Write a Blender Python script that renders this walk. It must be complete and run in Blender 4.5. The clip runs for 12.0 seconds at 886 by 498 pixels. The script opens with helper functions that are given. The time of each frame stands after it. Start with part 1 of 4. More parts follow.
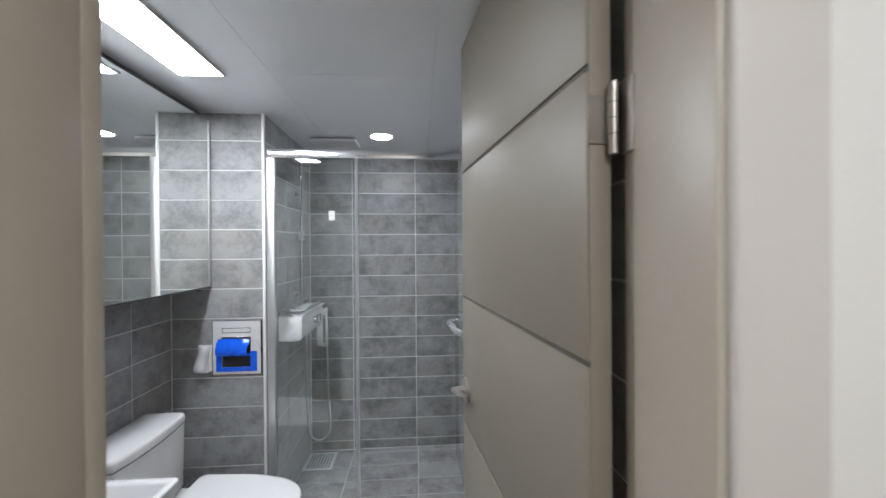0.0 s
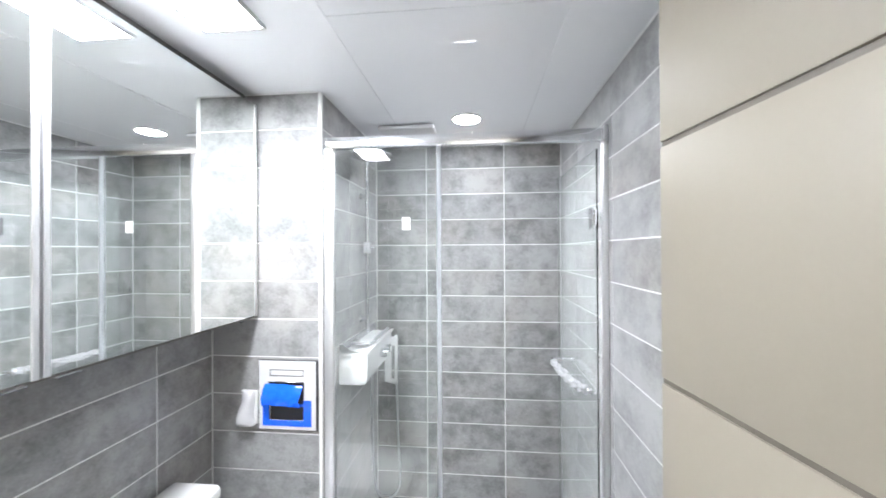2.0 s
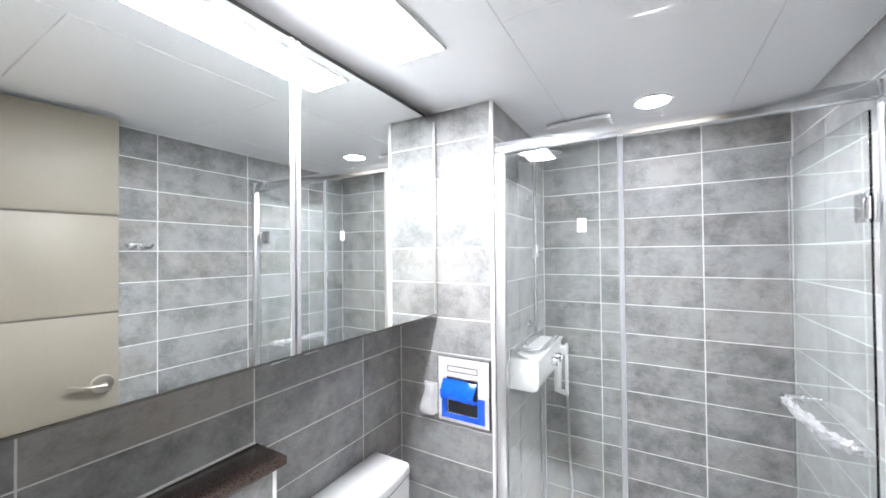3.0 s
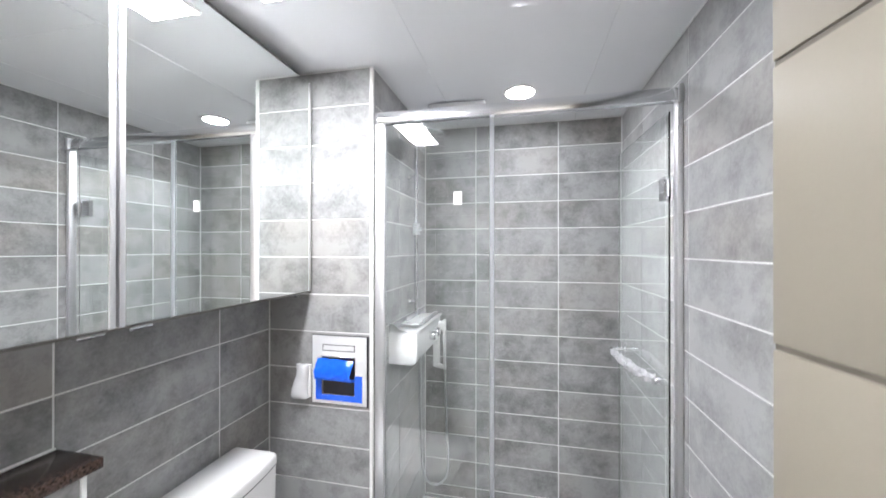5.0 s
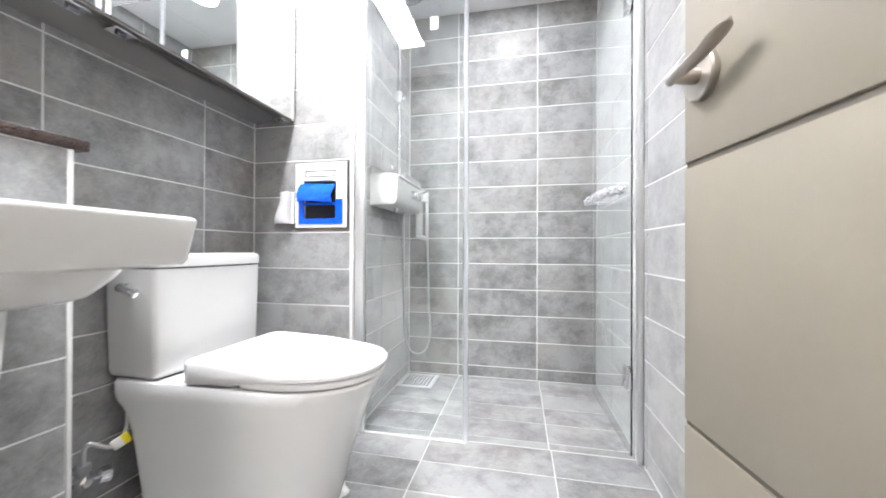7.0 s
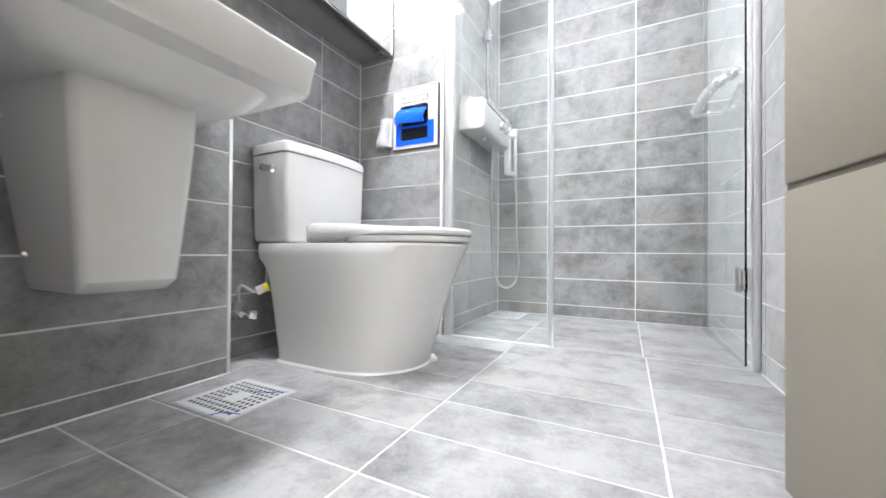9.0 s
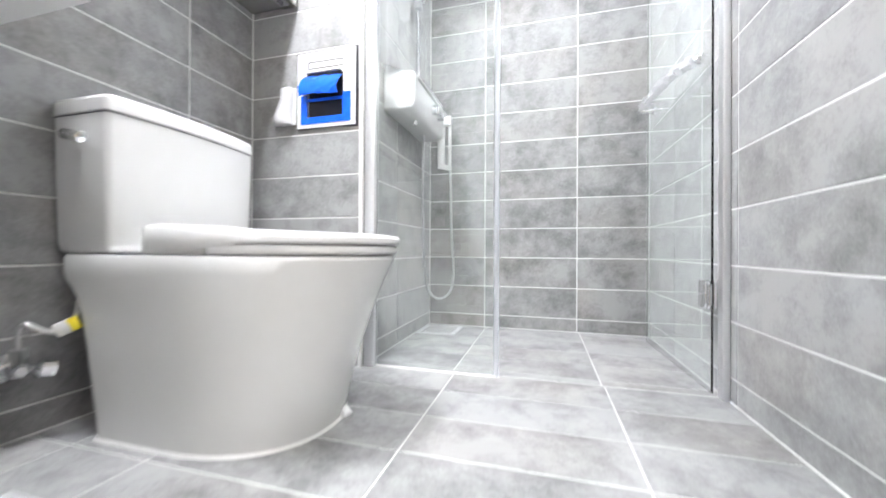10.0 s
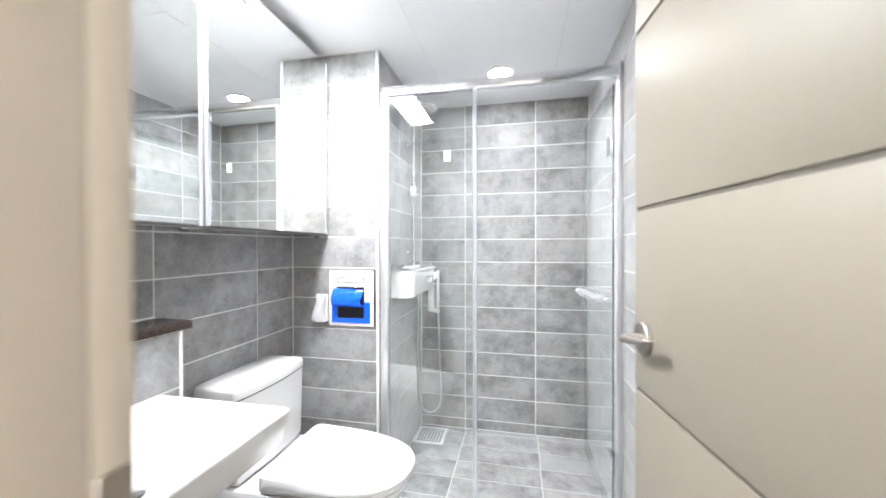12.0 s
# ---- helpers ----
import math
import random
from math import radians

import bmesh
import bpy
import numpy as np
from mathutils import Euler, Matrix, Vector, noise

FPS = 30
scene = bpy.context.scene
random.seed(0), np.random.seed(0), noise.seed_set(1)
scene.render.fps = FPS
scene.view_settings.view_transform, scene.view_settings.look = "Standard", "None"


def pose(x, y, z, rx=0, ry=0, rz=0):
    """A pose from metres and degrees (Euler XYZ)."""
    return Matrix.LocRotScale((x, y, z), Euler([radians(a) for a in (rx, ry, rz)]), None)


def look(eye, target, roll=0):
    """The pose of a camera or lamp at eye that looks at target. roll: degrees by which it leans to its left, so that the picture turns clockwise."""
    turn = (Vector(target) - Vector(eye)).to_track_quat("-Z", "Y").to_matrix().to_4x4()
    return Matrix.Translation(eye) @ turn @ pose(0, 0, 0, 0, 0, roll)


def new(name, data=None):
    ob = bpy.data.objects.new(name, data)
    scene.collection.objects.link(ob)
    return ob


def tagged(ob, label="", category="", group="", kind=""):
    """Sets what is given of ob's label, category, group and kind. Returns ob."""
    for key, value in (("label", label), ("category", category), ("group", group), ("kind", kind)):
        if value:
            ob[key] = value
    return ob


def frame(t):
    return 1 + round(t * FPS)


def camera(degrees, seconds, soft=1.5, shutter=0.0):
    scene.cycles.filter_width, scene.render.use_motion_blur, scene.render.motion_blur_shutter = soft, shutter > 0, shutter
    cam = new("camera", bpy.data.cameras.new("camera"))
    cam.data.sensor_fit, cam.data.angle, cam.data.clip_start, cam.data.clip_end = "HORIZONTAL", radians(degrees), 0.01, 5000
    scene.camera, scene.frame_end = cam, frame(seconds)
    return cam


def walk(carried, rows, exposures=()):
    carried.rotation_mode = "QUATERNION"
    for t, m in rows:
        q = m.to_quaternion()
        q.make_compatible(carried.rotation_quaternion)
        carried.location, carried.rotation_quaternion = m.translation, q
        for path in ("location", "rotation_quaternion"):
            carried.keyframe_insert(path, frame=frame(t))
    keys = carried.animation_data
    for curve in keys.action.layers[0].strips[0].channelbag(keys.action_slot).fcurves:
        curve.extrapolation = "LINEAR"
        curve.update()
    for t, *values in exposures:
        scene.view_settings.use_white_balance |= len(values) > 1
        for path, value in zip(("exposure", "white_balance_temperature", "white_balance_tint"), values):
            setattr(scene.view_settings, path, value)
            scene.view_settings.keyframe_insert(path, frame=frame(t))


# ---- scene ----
# ---------------------------------------------------------------- camera
cam = camera(101.3, 12.0, soft=1.65, shutter=0.45)
PATH = [
    (0, (0.036, 0.033, 1.492), (0.172, 2.029, 1.483), -0.4),
    (0.5, (0.002, 0.233, 1.509), (0.086, 2.231, 1.488), 0.1),
    (1, (-0.101, 0.426, 1.508), (-0.06, 2.425, 1.499), -0.2),
    (1.5, (-0.125, 0.553, 1.524), (-0.242, 2.549, 1.521), -0.3),
    (2, (-0.137, 0.584, 1.557), (-0.331, 2.574, 1.566), -0.3),
    (2.5, (-0.185, 0.587, 1.570), (-0.793, 2.493, 1.585), -0.7),
    (2.7, (-0.199, 0.59, 1.563), (-1.036, 2.407, 1.590), -0.7),
    (3.1, (-0.198, 0.6, 1.567), (-1.206, 2.327, 1.591), -0.5),
    (3.6, (-0.172, 0.61, 1.573), (-1.013, 2.424, 1.592), -0.1),
    (4.3, (-0.134, 0.62, 1.576), (-0.596, 2.566, 1.586), 0.2),
    (4.5, (-0.138, 0.624, 1.565), (-0.545, 2.582, 1.569), 0.1),
    (5, (-0.176, 0.633, 1.468), (-0.608, 2.586, 1.472), 0.0),
    (5.5, (-0.197, 0.587, 1.318), (-0.564, 2.553, 1.320), -0.1),
    (6, (-0.2, 0.555, 1.148), (-0.496, 2.533, 1.148), -0.1),
    (6.5, (-0.148, 0.576, 0.929), (-0.423, 2.557, 0.932), 0.0),
    (7, (-0.084, 0.587, 0.755), (-0.497, 2.544, 0.762), 0.2),
    (7.2, (-0.058, 0.563, 0.733), (-0.602, 2.487, 0.742), 0.2),
    (8.8, (-0.011, 0.504, 0.394), (-0.926, 2.282, 0.409), 0.4),
    (9, (-0.028, 0.539, 0.369), (-0.929, 2.324, 0.386), 0.4),
    (9.5, (-0.105, 0.696, 0.329), (-0.871, 2.543, 0.336), 0.4),
    (10, (-0.145, 0.828, 0.409), (-0.679, 2.755, 0.415), 0.3),
    (10.5, (-0.176, 0.931, 0.621), (-0.591, 2.887, 0.624), 0.2),
    (11, (-0.16, 0.817, 0.853), (-0.54, 2.781, 0.857), 0.0),
    (11.5, (-0.107, 0.599, 1.082), (-0.631, 2.529, 1.0675), -0.3),
    (12, (-0.087, 0.312, 1.236), (-0.499, 2.269, 1.224), -0.1),
]
EXPOSURES = [
    (0, 0.18, 6250, 10), (0.5, 0.82, 6200, 10), (1.0, 1.14, 6200, 10), (1.5, 1.38, 6250, 10), (2.5, 1.48, 6350, 11),
    (4.5, 1.06, 6450, 12), (5.5, 1.48, 6500, 12), (6.5, 1.71, 6550, 12), (7.0, 1.86, 6550, 12), (9.0, 1.83, 6450, 11),
    (9.5, 1.88, 6450, 11), (10.5, 2.05, 6500, 11), (11.0, 2.02, 6500, 12), (12.0, 1.80, 6500, 11),
]
walk(cam, [(t, look(eye, target, roll)) for t, eye, target, roll in PATH], EXPOSURES)

# ---------------------------------------------------------------- light
PANEL_GLOW, DOWN_GLOW, HALL_GLOW = 52.0, 84.0, 88.0
world = bpy.data.worlds.new("world")
scene.world = world
world.use_nodes = True
world.node_tree.nodes["Background"].inputs[0].default_value = (0.6, 0.7, 0.8, 1)
world.node_tree.nodes["Background"].inputs[1].default_value = 0.05


# ---------------------------------------------------------------- materials
def material(name):
    m = bpy.data.materials.new(name)
    m.use_nodes = True
    return m, m.node_tree.nodes, m.node_tree.links, m.node_tree.nodes["Principled BSDF"]


def plain(name, color, rough=0.5, metal=0.0, grain=0.04, scale=40.0, bump=0.05, coat=0.0, wear=0.05):
    """A surface of one colour with a fine grain, a broad unevenness and some relief."""
    m, n, l, b = material(name)
    co = n.new("ShaderNodeTexCoord")
    fine, broad = n.new("ShaderNodeTexNoise"), n.new("ShaderNodeTexNoise")
    fine.inputs["Scale"].default_value, fine.inputs["Detail"].default_value = scale, 4
    broad.inputs["Scale"].default_value, broad.inputs["Detail"].default_value = 3.5, 3
    l.new(co.outputs["Object"], fine.inputs["Vector"])
    l.new(co.outputs["Object"], broad.inputs["Vector"])
    add = n.new("ShaderNodeMath")
    add.operation = "MULTIPLY_ADD"
    l.new(fine.outputs["Fac"], add.inputs[0])
    add.inputs[1].default_value = grain
    mul = n.new("ShaderNodeMath")
    mul.operation = "MULTIPLY_ADD"
    l.new(broad.outputs["Fac"], mul.inputs[0])
    mul.inputs[1].default_value, mul.inputs[2].default_value = wear, 1 - (grain + wear) / 2
    l.new(mul.outputs[0], add.inputs[2])
    mix = n.new("ShaderNodeVectorMath")
    mix.operation = "SCALE"
    mix.inputs[0].default_value = color
    l.new(add.outputs[0], mix.inputs["Scale"])
    l.new(mix.outputs[0], b.inputs["Base Color"])
    rg = n.new("ShaderNodeMath")
    rg.operation = "MULTIPLY_ADD"
    l.new(broad.outputs["Fac"], rg.inputs[0])
    rg.inputs[1].default_value, rg.inputs[2].default_value = rough * 0.4, rough * 0.8
    l.new(rg.outputs[0], b.inputs["Roughness"])
    b.inputs["Metallic"].default_value = metal
    b.inputs["Coat Weight"].default_value = coat
    b.inputs["Coat Roughness"].default_value = 0.05
    if bump:
        bp = n.new("ShaderNodeBump")
        bp.inputs["Strength"].default_value, bp.inputs["Distance"].default_value = bump, 0.002
        l.new(fine.outputs["Fac"], bp.inputs["Height"])
        l.new(bp.outputs[0], b.inputs["Normal"])
    return m


def stone_tile(name, dark, mid, light, rough, warm=0.5, haze=0.15, graze_sheen=0.45):
    """Cement-look porcelain: clouds, darker veils, pale scuffs and pinholes, different on every tile."""
    m, n, l, b = material(name)
    co, info = n.new("ShaderNodeTexCoord"), n.new("ShaderNodeObjectInfo")
    off = n.new("ShaderNodeVectorMath")
    off.operation = "SCALE"
    off.inputs[0].default_value = (37.0, 91.0, 53.0)
    l.new(info.outputs["Random"], off.inputs["Scale"])
    at = n.new("ShaderNodeVectorMath")
    l.new(co.outputs["Object"], at.inputs[0])
    l.new(off.outputs[0], at.inputs[1])

    def noise_node(scale, detail, rough_, dist=0.0):
        t = n.new("ShaderNodeTexNoise")
        t.inputs["Scale"].default_value, t.inputs["Detail"].default_value = scale, detail
        t.inputs["Roughness"].default_value, t.inputs["Distortion"].default_value = rough_, dist
        l.new(at.outputs[0], t.inputs["Vector"])
        return t

    cloud, veil, speck, tint = noise_node(5.5, 8, 0.66, 0.15), noise_node(15.0, 10, 0.74, 0.3), noise_node(120, 4, 0.7), noise_node(2.2, 3, 0.5)
    mixv = n.new("ShaderNodeMath")
    mixv.operation = "MULTIPLY_ADD"
    l.new(veil.outputs["Fac"], mixv.inputs[0])
    mixv.inputs[1].default_value = 0.54
    half = n.new("ShaderNodeMath")
    half.operation = "MULTIPLY_ADD"
    l.new(cloud.outputs["Fac"], half.inputs[0])
    half.inputs[1].default_value, half.inputs[2].default_value = 0.75, -0.13
    l.new(half.outputs[0], mixv.inputs[2])
    sp = n.new("ShaderNodeMath")
    sp.operation = "MULTIPLY_ADD"
    l.new(speck.outputs["Fac"], sp.inputs[0])
    sp.inputs[1].default_value = 0.22
    l.new(mixv.outputs[0], sp.inputs[2])
    rd = n.new("ShaderNodeMath")
    rd.operation = "MULTIPLY_ADD"
    l.new(info.outputs["Random"], rd.inputs[0])
    rd.inputs[1].default_value = 0.09
    l.new(sp.outputs[0], rd.inputs[2])
    ramp = n.new("ShaderNodeValToRGB")
    e = ramp.color_ramp.elements
    e[0].position, e[0].color = 0.44, (*dark, 1)
    e[1].position, e[1].color = 0.76, (*light, 1)
    c = e.new(0.585)
    c.color = (*mid, 1)
    l.new(rd.outputs[0], ramp.inputs[0])
    wr = n.new("ShaderNodeValToRGB")
    w = wr.color_ramp.elements
    w[0].position, w[0].color = 0.60, (1, 1, 1, 1)
    w[1].position, w[1].color = 0.86, (1.0, 1 - 0.14 * warm, 1 - 0.27 * warm, 1)
    scuff = noise_node(38.0, 8, 0.75, 0.8)
    sr = n.new("ShaderNodeValToRGB")
    q = sr.color_ramp.elements
    q[0].position, q[0].color = 0.62, (0, 0, 0, 1)
    q[1].position, q[1].color = 0.72, (1, 1, 1, 1)
    l.new(scuff.outputs["Fac"], sr.inputs[0])
    pale = n.new("ShaderNodeMix")
    pale.data_type = "RGBA"
    amount = n.new("ShaderNodeMath")
    amount.operation = "MULTIPLY"
    l.new(sr.outputs[0], amount.inputs[0])
    amount.inputs[1].default_value = 0.5
    l.new(amount.outputs[0], pale.inputs["Factor"])
    l.new(ramp.outputs[0], pale.inputs["A"])
    pale.inputs["B"].default_value = (*[min(1.0, v * 1.2) for v in light], 1)
    per = n.new("ShaderNodeMath")
    per.operation = "MULTIPLY_ADD"
    wn = n.new("ShaderNodeTexWhiteNoise")
    wn.noise_dimensions = "1D"
    l.new(info.outputs["Random"], wn.inputs["W"])
    l.new(wn.outputs["Value"], per.inputs[0])
    per.inputs[1].default_value = 0.22
    l.new(tint.outputs["Fac"], per.inputs[2])
    l.new(per.outputs[0], wr.inputs[0])
    mx = n.new("ShaderNodeMix")
    mx.data_type, mx.blend_type = "RGBA", "MULTIPLY"
    mx.inputs["Factor"].default_value = 1.0
    l.new(pale.outputs["Result"], mx.inputs["A"])
    l.new(wr.outputs[0], mx.inputs["B"])
    geo, smear = n.new("ShaderNodeNewGeometry"), n.new("ShaderNodeTexNoise")
    stretch = n.new("ShaderNodeVectorMath")
    stretch.operation = "MULTIPLY"
    stretch.inputs[1].default_value = (1.0, 1.0, 0.45)
    l.new(geo.outputs["Position"], stretch.inputs[0])
    l.new(stretch.outputs[0], smear.inputs["Vector"])
    smear.inputs["Scale"].default_value, smear.inputs["Detail"].default_value = 5.0, 6
    smear.inputs["Roughness"].default_value, smear.inputs["Distortion"].default_value = 0.6, 1.2
    reach = n.new("ShaderNodeMapRange")
    reach.inputs["From Min"].default_value, reach.inputs["From Max"].default_value = 0.46, 0.68
    reach.inputs["To Max"].default_value = haze
    l.new(smear.outputs["Fac"], reach.inputs["Value"])
    film = n.new("ShaderNodeMix")
    film.data_type = "RGBA"
    l.new(reach.outputs["Result"], film.inputs["Factor"])
    l.new(mx.outputs["Result"], film.inputs["A"])
    film.inputs["B"].default_value = (0.52, 0.52, 0.52, 1)
    l.new(film.outputs["Result"], b.inputs["Base Color"])
    # sheen added to brighten tiles seen at a low angle
    b.inputs["Sheen Weight"].default_value = graze_sheen
    b.inputs["Sheen Roughness"].default_value = 0.5
    rr = n.new("ShaderNodeMath")
    rr.operation = "MULTIPLY_ADD"
    l.new(veil.outputs["Fac"], rr.inputs[0])
    rr.inputs[1].default_value, rr.inputs[2].default_value = 0.3, rough - 0.15
    l.new(rr.outputs[0], b.inputs["Roughness"])
    b.inputs["Specular IOR Level"].default_value = 0.42
    bp = n.new("ShaderNodeBump")
    bp.inputs["Strength"].default_value, bp.inputs["Distance"].default_value = 0.12, 0.0015
    l.new(sp.outputs[0], bp.inputs["Height"])
    l.new(bp.outputs[0], b.inputs["Normal"])
    return m


def glow(name, color, strength):
    m, n, l, b = material(name)
    b.inputs["Base Color"].default_value = (0.85, 0.85, 0.85, 1)
    b.inputs["Emission Color"].default_value = (*color, 1)
    b.inputs["Emission Strength"].default_value = strength
    return m


def clear(name, color, rough=0.0, ior=1.48):
    m, n, l, b = material(name)
    b.inputs["Base Color"].default_value = (*color, 1)
    b.inputs["Transmission Weight"].default_value = 1.0
    b.inputs["Roughness"].default_value = rough
    b.inputs["IOR"].default_value = ior
    return m


WALL_TILE = stone_tile("grey cement wall tile", (0.085, 0.086, 0.089), (0.182, 0.182, 0.184), (0.30, 0.301, 0.302), 0.64, 0.42, 0.10, 0.5)
FLOOR_TILE = stone_tile("grey cement floor tile", (0.10, 0.10, 0.104), (0.195, 0.195, 0.198), (0.32, 0.32, 0.322), 0.62, 0.25, 0.24, 0.14)
GROUT = plain("white grout", (0.73, 0.73, 0.725), 0.75, grain=0.08, scale=120, bump=0.2, wear=0.12)
FLOOR_GROUT = plain("greyish floor grout", (0.62, 0.62, 0.61), 0.8, grain=0.15, scale=90, bump=0.2, wear=0.5)
SILICONE = plain("white silicone", (0.75, 0.75, 0.74), 0.4, grain=0.03, scale=80)
CEILING = plain("white gloss ceiling panel", (0.84, 0.85, 0.87), 0.035, grain=0.01, scale=60, bump=0.0, wear=0.03)
CERAMIC = plain("white glazed ceramic", (0.69, 0.69, 0.685), 0.12, grain=0.01, scale=30, bump=0.0, coat=0.5, wear=0.02)
SEAT = plain("white seat plastic", (0.76, 0.76, 0.76), 0.22, grain=0.01, scale=30, bump=0.0, wear=0.02)
PLASTIC = plain("white plastic", (0.62, 0.62, 0.62), 0.3, grain=0.02, scale=50, bump=0.02)
CHROME = plain("chrome", (0.82, 0.83, 0.85), 0.1, 1.0, grain=0.03, scale=60, bump=0.0)
NICKEL = plain("brushed nickel", (0.44, 0.41, 0.37), 0.38, 1.0, grain=0.1, scale=160, bump=0.03)
ALU = plain("polished aluminium", (0.80, 0.81, 0.83), 0.16, 1.0, grain=0.05, scale=120, bump=0.02)
SATIN = plain("satin anodised aluminium", (0.84, 0.84, 0.85), 0.42, 1.0, grain=0.05, scale=120, bump=0.02)
MIRROR = plain("mirror silver", (0.9, 0.92, 0.91), 0.0, 1.0, grain=0.0, scale=10, bump=0.0, wear=0.0)
GLASS = clear("shower glass", (0.955, 0.985, 0.975), 0.0, 1.58)
SEAL = clear("milky seal strip", (0.86, 0.88, 0.92), 0.3, 1.12)
SEAL.node_tree.nodes["Principled BSDF"].inputs["Transmission Weight"].default_value = 0.9
WRAP = clear("crumpled clear wrap", (0.96, 0.96, 0.97), 0.15, 1.35)
WRAP.node_tree.nodes["Principled BSDF"].inputs["Transmission Weight"].default_value = 0.66
GRANITE = plain("dark brown granite", (0.052, 0.034, 0.028), 0.22, grain=4.2, scale=210, bump=0.02, wear=0.3)
DOOR = plain("beige painted door film", (0.242, 0.214, 0.172), 0.5, grain=0.05, scale=150, bump=0.04, wear=0.03)
# door colour darkened to stand for the shade inside the grooves
GROOVE_SHADE = plain("dark brown groove shade", (0.115, 0.10, 0.08), 0.6)
CASING = plain("pale pinkish-beige casing film", (0.58, 0.55, 0.515), 0.45, grain=0.05, scale=120, bump=0.04)
FRAME = plain("beige door frame film", (0.44, 0.395, 0.325), 0.4, grain=0.06, scale=120, bump=0.05)
WALLPAPER = plain("white textured wallpaper", (0.74, 0.73, 0.70), 0.85, grain=0.08, scale=190, bump=0.25)
WOOD = plain("pale wood laminate", (0.38, 0.27, 0.18), 0.45, grain=0.25, scale=24, bump=0.06, wear=0.2)
DARK = plain("dark recess", (0.012, 0.012, 0.016), 0.3, grain=0.3, scale=50)
# black without gloss, for the shade seen through the drain holes
WELL_SHADE = plain("black drain shade", (0.006, 0.006, 0.007), 0.95)
WELL_SHADE.node_tree.nodes["Principled BSDF"].inputs["Specular IOR Level"].default_value = 0.0
# rubber of the rollers, also the shade painted into narrow gaps
RUBBER_GAP = plain("grey rubber and gap shade", (0.09, 0.09, 0.1), 0.6)
CABINET = plain("grey cabinet board", (0.16, 0.155, 0.15), 0.45, grain=0.1, scale=90)
TRACK = plain("dark bronze-grey metal", (0.20, 0.19, 0.175), 0.35, 1.0, grain=0.1, scale=150)
FILM = plain("milky loose plastic", (0.52, 0.52, 0.53), 0.22, grain=0.1, scale=40, bump=0.3, wear=0.2)
BLUE = plain("blue protective film", (0.012, 0.12, 0.80), 0.13, grain=0.5, scale=48, bump=1.0, wear=0.35, coat=0.5)
STEEL = plain("brushed steel", (0.66, 0.67, 0.68), 0.3, 1.0, grain=0.1, scale=200, bump=0.03)
GRATE = plain("pale drain plate", (0.60, 0.61, 0.62), 0.4, 0.0, grain=0.15, scale=70, bump=0.08, wear=0.2)
YELLOW = plain("yellow paper tag", (0.8, 0.68, 0.03), 0.6)
PAPER = plain("white paper", (0.82, 0.82, 0.8), 0.7)
PANEL_LIGHT = glow("white lamp diffuser", (0.962, 0.98, 1.015), PANEL_GLOW)
DOWN_LIGHT = glow("white spot diffuser", (0.95, 0.98, 1.03), DOWN_GLOW)
HALL_LIGHT = glow("warm lamp diffuser", (0.98, 0.98, 0.98), HALL_GLOW)


# ---------------------------------------------------------------- mesh helpers
def thing(name, at, label, category, group="", kind=""):
    ob = new(name)
    ob.location = at
    ob.empty_display_size = 0.05
    return tagged(ob, label, category, group, kind)


def finish(name, bm, mat, smooth=0.7):
    bmesh.ops.recalc_face_normals(bm, faces=bm.faces)
    me = bpy.data.meshes.new(name)
    for f in bm.faces:
        f.smooth = smooth > 0
    for e in bm.edges:
        if len(e.link_faces) == 2 and e.calc_face_angle(0) > smooth:
            e.smooth = False
    bm.to_mesh(me)
    bm.free()
    me.materials.append(mat)
    return me


def part(name, bm, mat, parent, label="", smooth=0.7):
    """Links a bmesh given in world places as one mesh under a thing or a part."""
    ob = new(name, finish(name, bm, mat, smooth))
    ob.parent = parent
    if parent.type == "EMPTY":
        ob.matrix_parent_inverse = Matrix.Translation(parent.location).inverted()
    return tagged(ob, label)


def solid(name, bm, mat, label="", category="", kind="", smooth=0.7):
    return tagged(new(name, finish(name, bm, mat, smooth)), label, category, kind=kind)


def box(x0, x1, y0, y1, z0, z1, bevel=0.0, seg=2, bm=None):
    b = bmesh.new()
    v = bmesh.ops.create_cube(b, size=1.0)["verts"]
    for p in v:
        p.co = Vector(((x0 + x1) / 2 + p.co.x * (x1 - x0), (y0 + y1) / 2 + p.co.y * (y1 - y0), (z0 + z1) / 2 + p.co.z * (z1 - z0)))
    if bevel:
        bmesh.ops.bevel(b, geom=list(b.edges), offset=bevel, segments=seg, affect="EDGES", profile=0.5)
    return merge(bm, b)


def merge(bm, b):
    if bm is None:
        return b
    me = bpy.data.meshes.new("tmp")
    b.to_mesh(me)
    b.free()
    bm.from_mesh(me)
    bpy.data.meshes.remove(me)
    return bm


def loft(rings, cap=True, bm=None):
    """Skins closed rings of equally many points."""
    b = bmesh.new() if bm is None else bm
    rows = [[b.verts.new(p) for p in r] for r in rings]
    k = len(rows[0])
    for lo, hi in zip(rows, rows[1:]):
        for i in range(k):
            b.faces.new((lo[i], lo[(i + 1) % k], hi[(i + 1) % k], hi[i]))
    if cap:
        b.faces.new(list(reversed(rows[0])))
        b.faces.new(rows[-1])
    return b


def frames_along(pts):
    pts = [Vector(p) for p in pts]
    out, up = [], None
    for i, p in enumerate(pts):
        d = (pts[min(i + 1, len(pts) - 1)] - pts[max(i - 1, 0)]).normalized()
        if up is None:
            up = d.orthogonal().normalized()
        up = (up - d * up.dot(d)).normalized()
        out.append((p, up, d.cross(up)))
    return out


